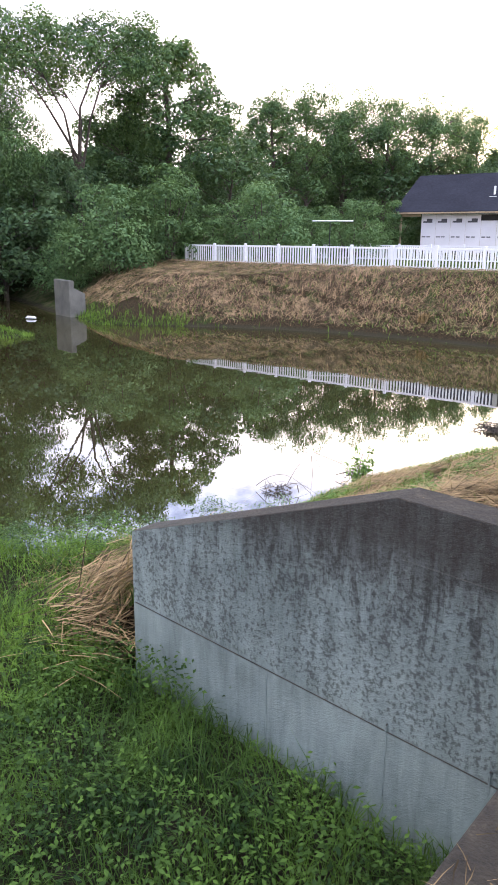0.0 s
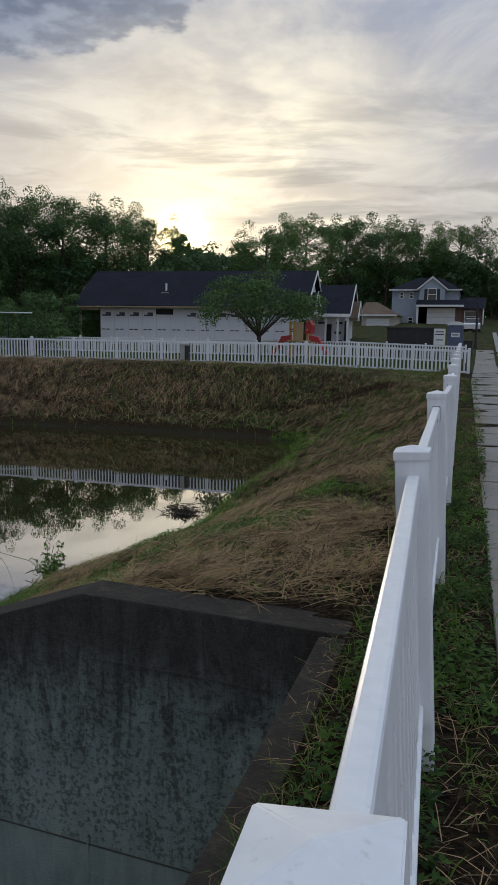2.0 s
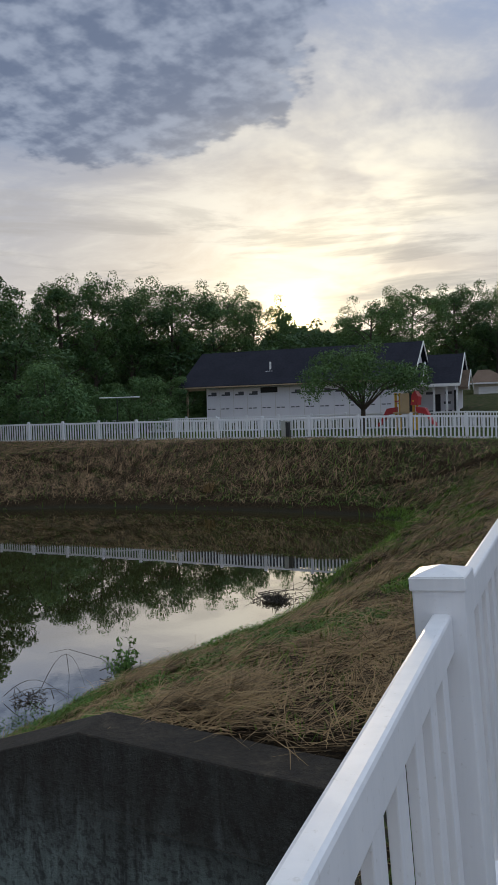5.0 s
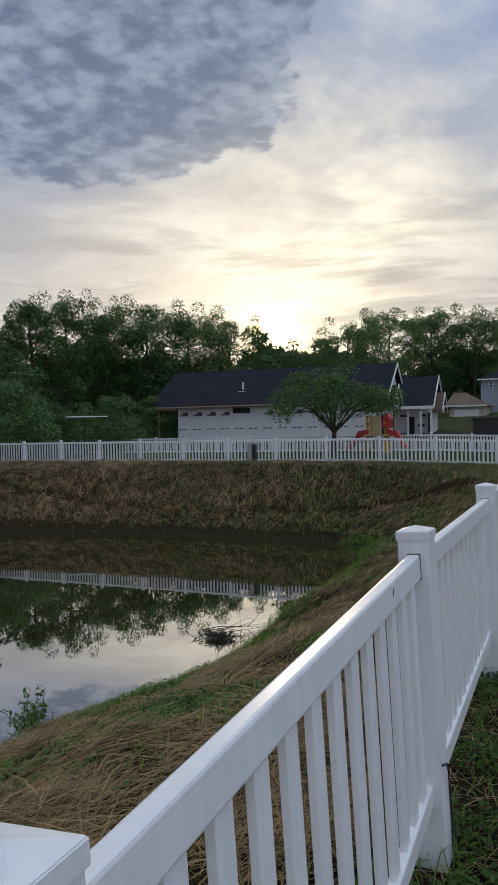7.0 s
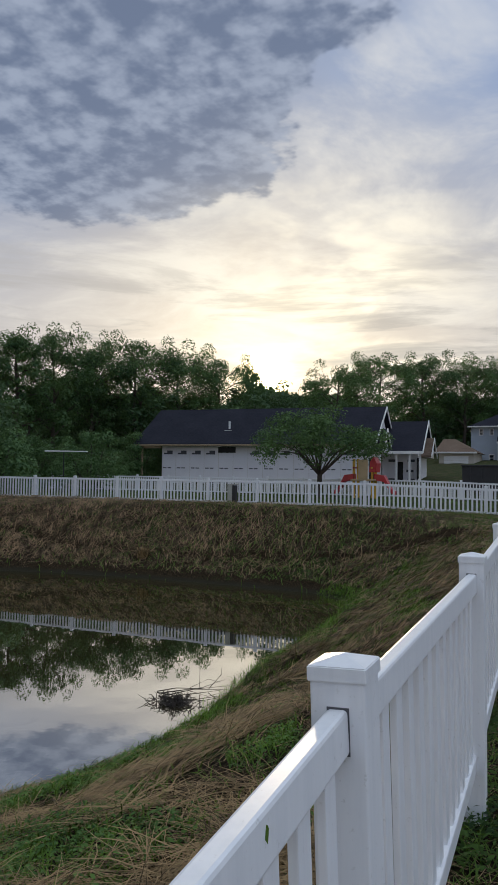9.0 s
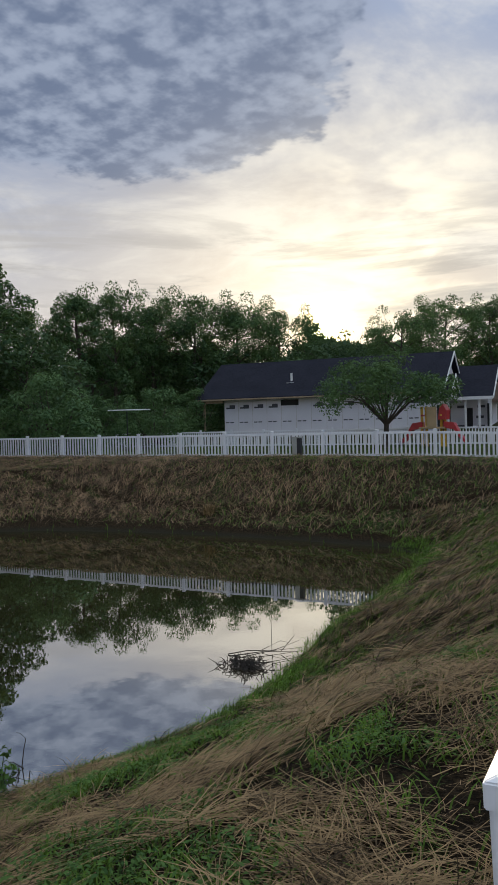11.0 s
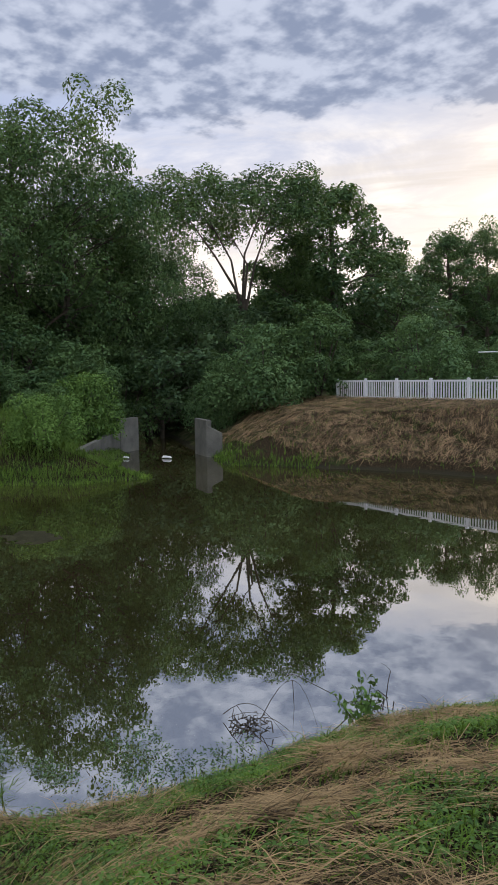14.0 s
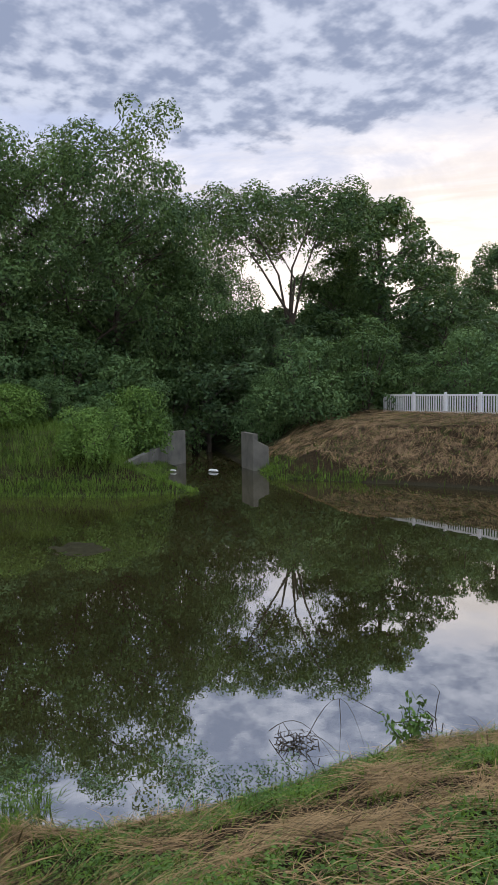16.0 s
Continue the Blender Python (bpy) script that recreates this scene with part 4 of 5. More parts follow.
def make_grasses():
    r = np.random.default_rng(31)

    def scatter(n, x0, x1, y0, y1, keep):
        x, y = r.uniform(x0, x1, n), r.uniform(y0, y1, n)
        k = keep(x, y) > r.uniform(0, 1, n)
        return x[k], y[k]

    bank_ok = lambda x, y: (shore_distance(x, y) > 0.15) & (x < -0.35) & ((y > 4.10) | (x < -4.95))
    green = lambda x, y: np.clip((value_noise(x, y, 1.1, 3) * 0.6 + value_noise(x, y, 0.35, 4) * 0.4 - 0.515 + 0.05 * np.clip(-x - 3.4, -1.5, 2)) * 6 + 1.5 * np.exp(-((x + 2.75) ** 2 + (y - 7.0) ** 2) / 0.25), 0, 1)
    edge = lambda x, y: np.exp(-np.maximum(shore_distance(x, y), 0) / np.where(y > 9.0, 0.50, 0.38))
    # mown straw on the near bank: bundles combed one way, with loose stems over them
    cover = lambda x, y: bank_ok(x, y) * (1 - 0.85 * green(x, y)) * (1 - edge(x, y)) * np.clip(3.4 * (value_noise(x, y, 0.55, 5) * 0.6 + value_noise(x, y, 0.22, 6) * 0.4 - 0.40), 0.03, 1)
    comb = lambda x, y: 0.65 + 1.9 * (value_noise(x, y, 1.2, 7) - 0.5)
    for n, y0, y1, ln, wd, each, spread in ((13000, 4.1, 11.0, 0.32, 0.0052, 7, 0.060), (6500, 11.0, 18.0, 0.38, 0.0095, 7, 0.08), (3600, 18.0, 30.0, 0.48, 0.016, 7, 0.12)):
        cx, cy = scatter(n, -7.0, -0.38, y0, y1, cover)
        ch = comb(cx, cy) + r.normal(0, 0.62, len(cx)) + np.where(r.uniform(0, 1, len(cx)) < 0.5, math.pi, 0)
        lie = np.repeat(r.uniform(0.0, 0.10, len(cx)) ** 1.3, each)
        x, y, hd = (np.repeat(q, each) for q in (cx, cy, ch))
        x, y, hd = x + r.normal(0, spread, len(x)), y + r.normal(0, spread, len(x)), hd + r.normal(0, 0.42, len(x))
        lx, ly = scatter(n * 2, -7.0, -0.38, y0, y1, cover)
        x, y, lie = np.append(x, lx), np.append(y, ly), np.append(lie, 0.03 + 0 * lx)
        hd = np.append(hd, comb(lx, ly) + r.normal(0, 0.8, len(lx)))
        k = (x < -0.3) & ((y > 4.08) | (x < -4.95))
        x, y, hd, lie = x[k], y[k], hd[k], lie[k]
        blades("straw_thatch", r, x, y, ln, wd, 0.04, hd, M_STRAW, 0.25, "cut tan straw lying in combed swathes on the bank", "straw", zoff=lie + r.uniform(0.004, 0.03, len(x)))
    # chopped bits over the bare soil
    x, y = scatter(16000, -6.8, -0.36, 4.2, 11.5, lambda x, y: bank_ok(x, y) * np.clip(1.25 - 0.1 * y, 0.15, 1) * (1 - edge(x, y)))
    blades("chopped_straw", r, x, y, 0.07, 0.0045, 0.08, r.uniform(0, 6.3, len(x)), M_STRAW_OLD, 0.4, "short brown chopped stems over dark soil", "straw", zoff=0.006)
    # green regrowth
    x, y = scatter(150000, -7.2, -0.3, 4.2, 28, lambda x, y: bank_ok(x, y) * np.clip(0.15 + 0.9 * green(x, y) ** 1.1 + 0.8 * edge(x, y), 0, 1) * np.clip(14 / (y + 3), 0.3, 1))
    e = edge(x, y)
    blades("bank_grass", r, x, y, 0.11 + 0.10 * e, 0.0055 + 0.0006 * y, 0.55, r.uniform(0, 6.3, len(x)), M_GRASS, 0.45, "short green grass pushing through cut straw", "grass")
    x, y = scatter(16000, -7.4, -4.6, 5.5, 28, lambda x, y: (shore_distance(x, y) > -0.15) * np.clip(edge(x, y) * 1.3 - 0.2, 0, 1))
    blades("shore_grass", r, x, y, 0.20, 0.007, 0.72, r.uniform(0, 6.3, len(x)), M_GRASS, 0.5, "longer green grass along the water's edge", "grass")
    # between the fence and the sidewalk, and beneath the rails
    x, y = scatter(20000, -0.38, 0.44, -1.5, 30, lambda x, y: np.clip(10 / (np.abs(y) + 3), 0.25, 1) * np.clip(2.2 * (value_noise(x * 3, y, 0.5, 9) - 0.28), 0.06, 1) * (x < 0.42 - 0.008 * (y - 4)))
    blades("verge_grass", r, x, y, 0.13, 0.007, 0.5, r.uniform(0, 6.3, len(x)), M_GRASS_DULL, 0.5, "ragged green verge grass beside the sidewalk", "grass", z=street_rise(y))
    x, y = scatter(6000, -0.35, 0.50, -1.5, 18, lambda x, y: 0.15 + 0.85 * (x < 0.38))
    blades("verge_straw", r, x, y, 0.16, 0.0038, 0.04, r.uniform(0, 6.3, len(x)), M_STRAW_OLD, 0.3, "loose dry straw on the verge", "straw", z=street_rise(y) + 0.02)
    # rank grass of the outfall basin; the inner part has shade in its green
    basin = lambda x, y: (shore_distance(x, y) > -0.6) & (((y < 3.75) & (x < -0.62)) | ((x < -4.9) & (y < 4.3 - 0.75 * (x + 4.9))))
    for x0, x1, n, mat, word in ((-5.2, -0.62, 48000, M_GRASS_DARKENED, "rank grass filling the outfall basin, its green darkened to stand for shade"), (-10.5, -4.9, 52000, M_GRASS, "bright green grass where the basin opens to the pond")):
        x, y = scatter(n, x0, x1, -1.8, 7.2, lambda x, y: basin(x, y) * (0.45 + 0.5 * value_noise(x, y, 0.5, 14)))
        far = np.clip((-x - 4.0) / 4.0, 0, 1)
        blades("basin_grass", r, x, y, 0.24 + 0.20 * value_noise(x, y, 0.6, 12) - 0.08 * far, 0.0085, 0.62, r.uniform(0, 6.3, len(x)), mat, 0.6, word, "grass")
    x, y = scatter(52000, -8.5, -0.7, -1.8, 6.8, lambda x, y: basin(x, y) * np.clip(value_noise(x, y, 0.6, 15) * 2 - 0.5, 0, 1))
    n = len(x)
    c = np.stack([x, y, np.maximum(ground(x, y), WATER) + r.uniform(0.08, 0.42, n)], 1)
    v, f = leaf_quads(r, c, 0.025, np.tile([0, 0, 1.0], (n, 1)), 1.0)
    # the weeds take the same shade-darkened green
    tagged(mesh_np("basin_weeds", v, f, M_GRASS_DARKENED), "broad-leaved weeds among the basin grass", "weeds", kind="stuff")
    x, y = scatter(20000, -0.3, 0.40, -1.2, 14, lambda x, y: (value_noise(x, y, 0.35, 61) > 0.42) * 1.0)
    n = len(x)
    c = np.stack([x, y, r.uniform(0.02, 0.11, n)], 1)
    v, f = leaf_quads(r, c, 0.022, np.tile([0, 0, 1.0], (n, 1)), 1.0)
    tagged(mesh_np("verge_weeds", v, f, M_GRASS_DARKENED), "small leafy weeds along the fence foot", "weeds", kind="stuff")
    # broad weeds on the near bank
    x, y = scatter(60000, -6.6, -0.4, 4.3, 12, lambda x, y: bank_ok(x, y) * np.clip(green(x, y) * 1.6 - 0.5, 0, 1))
    n = len(x)
    c = np.stack([x, y, ground(x, y) + r.uniform(0.01, 0.11, n)], 1)
    v, f = leaf_quads(r, c, 0.017, np.tile([0, 0, 1.0], (n, 1)), 1.0)
    tagged(mesh_np("bank_weeds", v, f, M_LEAF_BRIGHT), "low broad-leaved green weeds on the bank", "weeds", kind="stuff")
    # floating weed by the near shore
    n = 15000
    x, y = r.uniform(-10.5, -6.4, n), r.uniform(4.6, 8.6, n)
    k = (shore_distance(x, y) < 0.2) & (shore_distance(x, y) > -1.3) & (value_noise(x, y, 0.5, 18) > 0.45)
    x, y = x[k], y[k]
    c = np.stack([x, y, WATER + r.uniform(0.005, 0.09, len(x))], 1)
    v, f = leaf_quads(r, c, 0.018, np.tile([0, 0, 1.0], (len(x), 1)), 0.7)
    tagged(mesh_np("water_weed", v, f, M_LEAF_DARK), "dark water weed standing out of the shallows", "weeds", kind="stuff")
    # flattened dead grass on the far bank, green at its foot
    far_ok = lambda x, y: (shore_distance(x, y) > 0.5) & (y < 34.0)
    x, y = scatter(62000, -36, -1.0, 25.5, 34.0, lambda x, y: far_ok(x, y) * (1 - 0.75 * np.clip((x + 20) / 15, 0, 1)) * np.clip(shore_distance(x, y) / 1.6, 0, 1))
    hd = 2.6 * (value_noise(x, y, 1.6, 21) - 0.5) * 2 + r.normal(0, 1.0, len(x))
    blades("far_bank_straw", r, x, y, 0.40, 0.016, -0.18, hd, M_STRAW_OLD, 0.2, "flattened tan dead grass on the far bank", "straw", zoff=r.uniform(0.03, 0.12, len(x)))
    x, y = scatter(52000, -36, -1.0, 25.5, 34.2, lambda x, y: far_ok(x, y) * (0.30 + 0.6 * np.clip((x + 20) / 14, 0, 1)) * (0.3 + value_noise(x, y, 2.0, 23)))
    blades("far_bank_grass", r, x, y, 0.20, 0.022, 0.4, r.uniform(0, 6.3, len(x)), M_GRASS_DULL, 0.5, "dull green grass on the far bank", "grass")
    x, y = scatter(42000, -34, -5.0, 22.0, 31.0, lambda x, y: (shore_distance(x, y) > -0.1) * np.clip(np.exp(-np.maximum(shore_distance(x, y), 0) / 0.55) * (0.03 + 0.97 * (x < -25.3)), 0, 1))
    blades("far_shore_grass", r, x, y, 0.30, 0.026, 0.75, r.uniform(0, 6.3, len(x)), M_GRASS, 0.4, "green grass fringe at the foot of the far bank", "grass")
    # rank west bank
    x, y = scatter(60000, -42, -26.0, 2.0, 21.5, lambda x, y: (shore_distance(x, y) > -0.3) * (shore_distance(x, y) < 8) * 0.85)
    d = shore_distance(x, y)
    blades("west_bank_grass", r, x, y, np.where(d < 1.6, 0.20, 0.46), 0.020, 0.72, r.uniform(0, 6.3, len(x)), M_GRASS_DULL, 0.45, "tall rank grass on the overgrown west bank", "grass")
    x, y = scatter(15000, -33, -26.0, 8.0, 20.5, lambda x, y: (shore_distance(x, y) > -0.4) * (shore_distance(x, y) < 0.9))
    blades("west_shore_grass", r, x, y, 0.22, 0.018, 0.8, r.uniform(0, 6.3, len(x)), M_GRASS, 0.3, "bright green grass at the west water's edge", "grass")
    # lawn between the fences
    x, y = scatter(12000, -36, -0.8, 34.4, 49.5, lambda x, y: 0.8 + 0 * x)
    blades("lot_lawn", r, x, y, 0.14, 0.03, 0.6, r.uniform(0, 6.3, len(x)), M_GRASS_DULL, 0.4, "rough mown lawn between the fences", "grass")


make_grasses()


# ---- houses ----
def roof_slab(x0, x1, y0, z0, y1, z1, thick=0.16, bm=None):
    """One sloping roof plane from an eave (y0, z0) to a ridge (y1, z1)."""
    bm = bm or bmesh.new()
    return prism([(y0, z0), (y1, z1), (y1, z1 + thick), (y0, z0 + thick)], x0, x1, "x", bm)


def gable_trim(x, y0, y1, ze, zr, w=0.2, t=0.06):
    """White rake boards on a gable that faces +x."""
    ym = (y0 + y1) / 2
    return prism([(y0, ze), (ym, zr), (y1, ze), (y1, ze + w), (ym, zr + w * 1.2), (y0, ze + w)], x, x + t, "x")


def window_parts(parent, x0, x1, y, z0, z1, shutters=False):
    """A sash window in a wall that faces -y."""
    w = new("window")
    w.parent = parent
    w.empty_display_size = 0.1
    part("pane", box(x0, x1, y - 0.03, y - 0.01, z0, z1), M_GLASS, w)
    fr = bmesh.new()
    t = 0.09
    for q in ((x0 - t, x0, z0 - t, z1 + t), (x1, x1 + t, z0 - t, z1 + t), (x0, x1, z1, z1 + t), (x0, x1, z0 - t, z0), (x0, x1, (z0 + z1) / 2 - 0.03, (z0 + z1) / 2 + 0.03)):
        box(q[0], q[1], y - 0.07, y - 0.005, q[2], q[3], 0, fr)
    part("window_frame", fr, M_TRIM, w)
    if shutters:
        for s0 in (x0 - t - 0.42, x1 + t + 0.02):
            part("shutter", box(s0, s0 + 0.4, y - 0.06, y - 0.005, z0, z1), M_DARK, w)


def make_new_house():
    g = 0.3
    t = thing("house", 0, 0, 0, label="unfinished single-storey house in white sheathing with charcoal roof", category="house")
    part("wall", box(-29.3, -12.5, 56.6, 66.0, g - 0.2, 3.95), M_WRAP, t)
    part("foundation", box(-29.35, -12.45, 56.52, 66.05, g - 0.5, g + 0.35), M_KERB, t)
    part("roof", roof_slab(-31.6, -12.0, 56.0, 3.95, 61.0, 7.08), M_ROOF, t)
    part("roof", roof_slab(-31.6, -12.0, 66.2, 3.95, 61.0, 7.08), M_ROOF, t)
    part("fascia", box(-31.62, -12.0, 55.94, 55.99, 3.95, 4.06), M_RAWWOOD, t)
    part("gable_wall", prism([(56.5, 3.95), (61.0, 6.85), (65.6, 3.95)], -12.55, -12.35, "x"), M_WRAP, t)
    part("rake_board", gable_trim(-12.0, 56.0, 66.2, 3.95, 7.03), M_TRIM, t)
    part("porch_post", box(-31.0, -30.86, 56.2, 56.34, g - 0.3, 3.95), M_RAWWOOD, t)
    part("porch_beam", box(-31.2, -29.3, 56.2, 56.4, 3.75, 3.94), M_RAWWOOD, t)
    part("roof_vent", rod([(-24.1, 58.1, 5.2), (-24.1, 58.1, 6.0)], 0.09, 8), M_WHITEPL, t, "white plumbing vent pipe")
    part("vent_flashing", box(-24.4, -23.8, 57.75, 58.0, 5.16, 5.24), M_WHITEPL, t)
    part("wall_opening", box(-24.45, -23.0, 56.56, 56.595, 3.42, 3.86), M_DARKROOM, t)
    # sheathing sheets and their printed marks
    for i in range(14):
        x = -29.3 + 1.22 * i
        part("sheet_joint", box(x - 0.008, x + 0.008, 56.585, 56.597, 0.7, 3.95), M_BEIGE, t)
        if abs(x + 23.7) > 0.9:
            part("printed_mark", box(x + 0.16, x + 0.92, 56.582, 56.596, 3.28, 3.40), M_PRINT, t)
            part("printed_mark", box(x + 0.45, x + 0.92, 56.582, 56.596, 3.40, 3.58), M_PRINT, t)
        for dx in (0.1, 0.5):
            part("printed_mark", box(x + dx, x + dx + 0.3, 56.582, 56.596, 2.16, 2.24), M_PRINT, t)
            part("printed_mark", box(x + dx, x + dx + 0.35, 56.582, 56.596, 1.02, 1.14), M_PRINT, t)
    # entry wing towards the street
    part("wing_wall", box(-12.4, -9.6, 61.6, 68.0, g - 0.2, 3.6), M_WRAP, t)
    part("wing_roof", roof_slab(-13.5, -9.1, 60.2, 3.55, 64.5, 6.15), M_ROOF, t)
    part("wing_roof", roof_slab(-13.5, -9.1, 68.8, 3.55, 64.5, 6.15), M_ROOF, t)
    part("wing_gable", prism([(60.8, 3.6), (64.5, 6.0), (68.2, 3.6)], -9.75, -9.55, "x"), M_WRAP, t)
    part("wing_rake", gable_trim(-9.1, 60.2, 68.8, 3.55, 6.1, 0.24), M_TRIM, t)
    part("wing_fascia", box(-12.2, -9.1, 60.14, 60.19, 3.48, 3.72), M_TRIM, t)
    part("entry_gable", prism([(57.0, 3.6), (59.0, 5.1), (61.0, 3.6)], -13.5, -11.75, "x"), M_WRAP, t)
    part("entry_roof", roof_slab(-14.5, -11.6, 56.7, 3.55, 59.0, 5.2), M_ROOF, t)
    part("entry_roof", roof_slab(-14.5, -11.6, 61.3, 3.55, 59.0, 5.2), M_ROOF, t)
    part("entry_rake", gable_trim(-11.6, 56.7, 61.3, 3.5, 5.15, 0.24), M_TRIM, t)
    part("entry_post", box(-12.05, -11.8, 57.0, 57.25, g, 3.6), M_TRIM, t)
    part("entry_doorway", box(-12.55, -12.05, 56.58, 56.60, g + 0.3, 3.1), M_DARKROOM, t)
    for x in (-11.2, -10.2, -9.4):
        part("porch_column", box(x, x + 0.16, 60.4, 60.56, g, 3.5), M_TRIM, t)
    part("doorway", box(-11.35, -10.75, 61.54, 61.59, g + 0.3, 2.9), M_DARKROOM, t)
    part("side_doorway", box(-9.62, -9.35, 61.0, 61.5, g + 0.3, 3.2), M_DARKROOM, t)
    for x, z in ((-11.9, 1.4), (-11.9, 2.9), (-10.4, 2.9), (-10.4, 1.4), (-10.5, 2.1)):
        part("printed_mark", box(x, x + 0.55, 61.57, 61.595, z, z + 0.2), M_PRINT, t)
    part("low_gable", prism([(63.0, 3.3), (65.2, 4.7), (67.4, 3.3)], -9.6, -8.9, "x"), M_BEIGE, t)
    part("low_roof", roof_slab(-9.6, -8.7, 62.8, 3.3, 65.2, 4.8), M_ROOF_BROWN, t)
    part("low_rake", gable_trim(-8.7, 62.8, 67.6, 3.3, 4.75, 0.2), M_TRIM, t)
    # the house stands a little askew to the fences
    t.matrix_world = Matrix.Translation((-32.05, 56, 0)) @ Matrix.Rotation(radians(4), 4, "Z") @ Matrix.Translation((31.5, -56, 0))


make_new_house()


def make_garage_house():
    g = 1.95
    t = thing("garage", -0.55, 0, 0.48, label="beige garage with brown hip roof and white door", category="garage")
    part("wall", box(-13.5, -9.5, 95.2, 104, g - 0.3, 4.25), M_BEIGE, t)
    bm = bmesh.new()
    e = [bm.verts.new(p) for p in ((-14.0, 94.7, 4.2), (-9.1, 94.7, 4.2), (-9.1, 104.5, 4.2), (-14.0, 104.5, 4.2))]
    r = [bm.verts.new(p) for p in ((-13.6, 99.5, 6.0), (-12.2, 99.5, 6.0))]
    for f in ((e[0], e[1], r[1], r[0]), (e[1], e[2], r[1]), (e[2], e[3], r[0], r[1]), (e[3], e[0], r[0]), (e[3], e[2], e[1], e[0])):
        bm.faces.new(f)
    part("roof", bm, M_ROOF_BROWN, t)
    part("fascia", box(-14.0, -9.1, 94.62, 94.69, 4.08, 4.26), M_TRIM, t)
    d = part("garage_door", box(-12.9, -10.1, 95.14, 95.19, g, 3.75), M_TRIM, t)
    for i in range(3):
        part("door_groove", box(-12.88, -10.12, 95.125, 95.139, g + 0.42 * (i + 1), g + 0.42 * (i + 1) + 0.02), M_BEIGE, d)
    part("brick_base", box(-13.55, -12.95, 95.1, 95.19, g, 2.9), M_BRICK, t)


make_garage_house()


def make_two_storey():
    g = 2.5
    t = thing("house", -0.6, 0, 0.98, label="grey-blue two-storey house with white gable and dark roof", category="house")
    part("wall", box(-10.9, -2.2, 105.0, 115, g - 0.4, 7.4), M_SIDING, t)
    bm = bmesh.new()
    e = [bm.verts.new(p) for p in ((-11.3, 104.5, 7.35), (-1.8, 104.5, 7.35), (-1.8, 115.5, 7.35), (-11.3, 115.5, 7.35))]
    r = [bm.verts.new(p) for p in ((-8.0, 110, 9.3), (-4.9, 110, 9.3))]
    for f in ((e[0], e[1], r[1], r[0]), (e[1], e[2], r[1]), (e[2], e[3], r[0], r[1]), (e[3], e[0], r[0]), (e[3], e[2], e[1], e[0])):
        bm.faces.new(f)
    part("roof", bm, M_ROOF, t)
    part("fascia", box(-11.3, -1.8, 104.42, 104.49, 7.25, 7.42), M_TRIM, t)
    # front bay with gable
    part("bay_wall", prism([(-7.2, g - 0.3), (-3.9, g - 0.3), (-3.9, 7.4), (-5.55, 8.75), (-7.2, 7.4)], 103.6, 105.0), M_SIDING, t)
    rk = prism([(-7.5, 7.2), (-5.55, 8.8), (-3.6, 7.2), (-3.6, 7.45), (-5.55, 9.08), (-7.5, 7.45)], 103.4, 105.5)
    part("bay_roof", rk, M_TRIM, t)
    part("bay_covering", prism([(-7.55, 7.47), (-5.55, 9.12), (-3.55, 7.47), (-3.55, 7.55), (-5.55, 9.22), (-7.55, 7.55)], 103.35, 108.5), M_ROOF, t)
    part("porch_roof", prism([(102.3, 5.25), (103.6, 6.0), (103.6, 5.4), (102.3, 5.15)], -7.5, -1.4, "x"), M_ROOF, t)
    part("porch_fascia", box(-7.5, -1.4, 102.22, 102.29, 5.05, 5.3), M_TRIM, t)
    d = part("garage_door", box(-6.1, -2.5, 103.54, 103.59, g, 4.9), M_TRIM, t)
    for i in range(3):
        part("door_groove", box(-6.08, -2.52, 103.525, 103.539, g + 0.6 * (i + 1), g + 0.6 * (i + 1) + 0.03), M_SIDING, d)
    part("garage_wall", box(-7.2, -1.9, 103.6, 105.0, g - 0.3, 5.2), M_BRICK, t)
    part("corner_post", box(-7.4, -7.15, 102.4, 102.65, g, 5.1), M_TRIM, t)
    window_parts(t, -6.05, -5.05, 103.6, 5.95, 7.4, True)
    for x in (-9.8, -8.5):
        window_parts(t, x, x + 0.35, 105.0, 6.3, 7.0)
    window_parts(t, -8.6, -8.1, 105.0, 2.9, 3.7)
    part("side_wall", box(-2.1, 0.9, 106, 113, g - 0.3, 5.0), M_BRICK, t)
    part("side_roof", prism([(105.4, 4.95), (109.5, 6.6), (113.6, 4.95)], -2.3, 1.3, "x"), M_ROOF, t)
    window_parts(t, -1.3, 0.2, 106, 3.3, 4.6)
    part("side_post", box(0.95, 1.1, 105.5, 105.65, g, 4.95), M_TRIM, t)


make_two_storey()


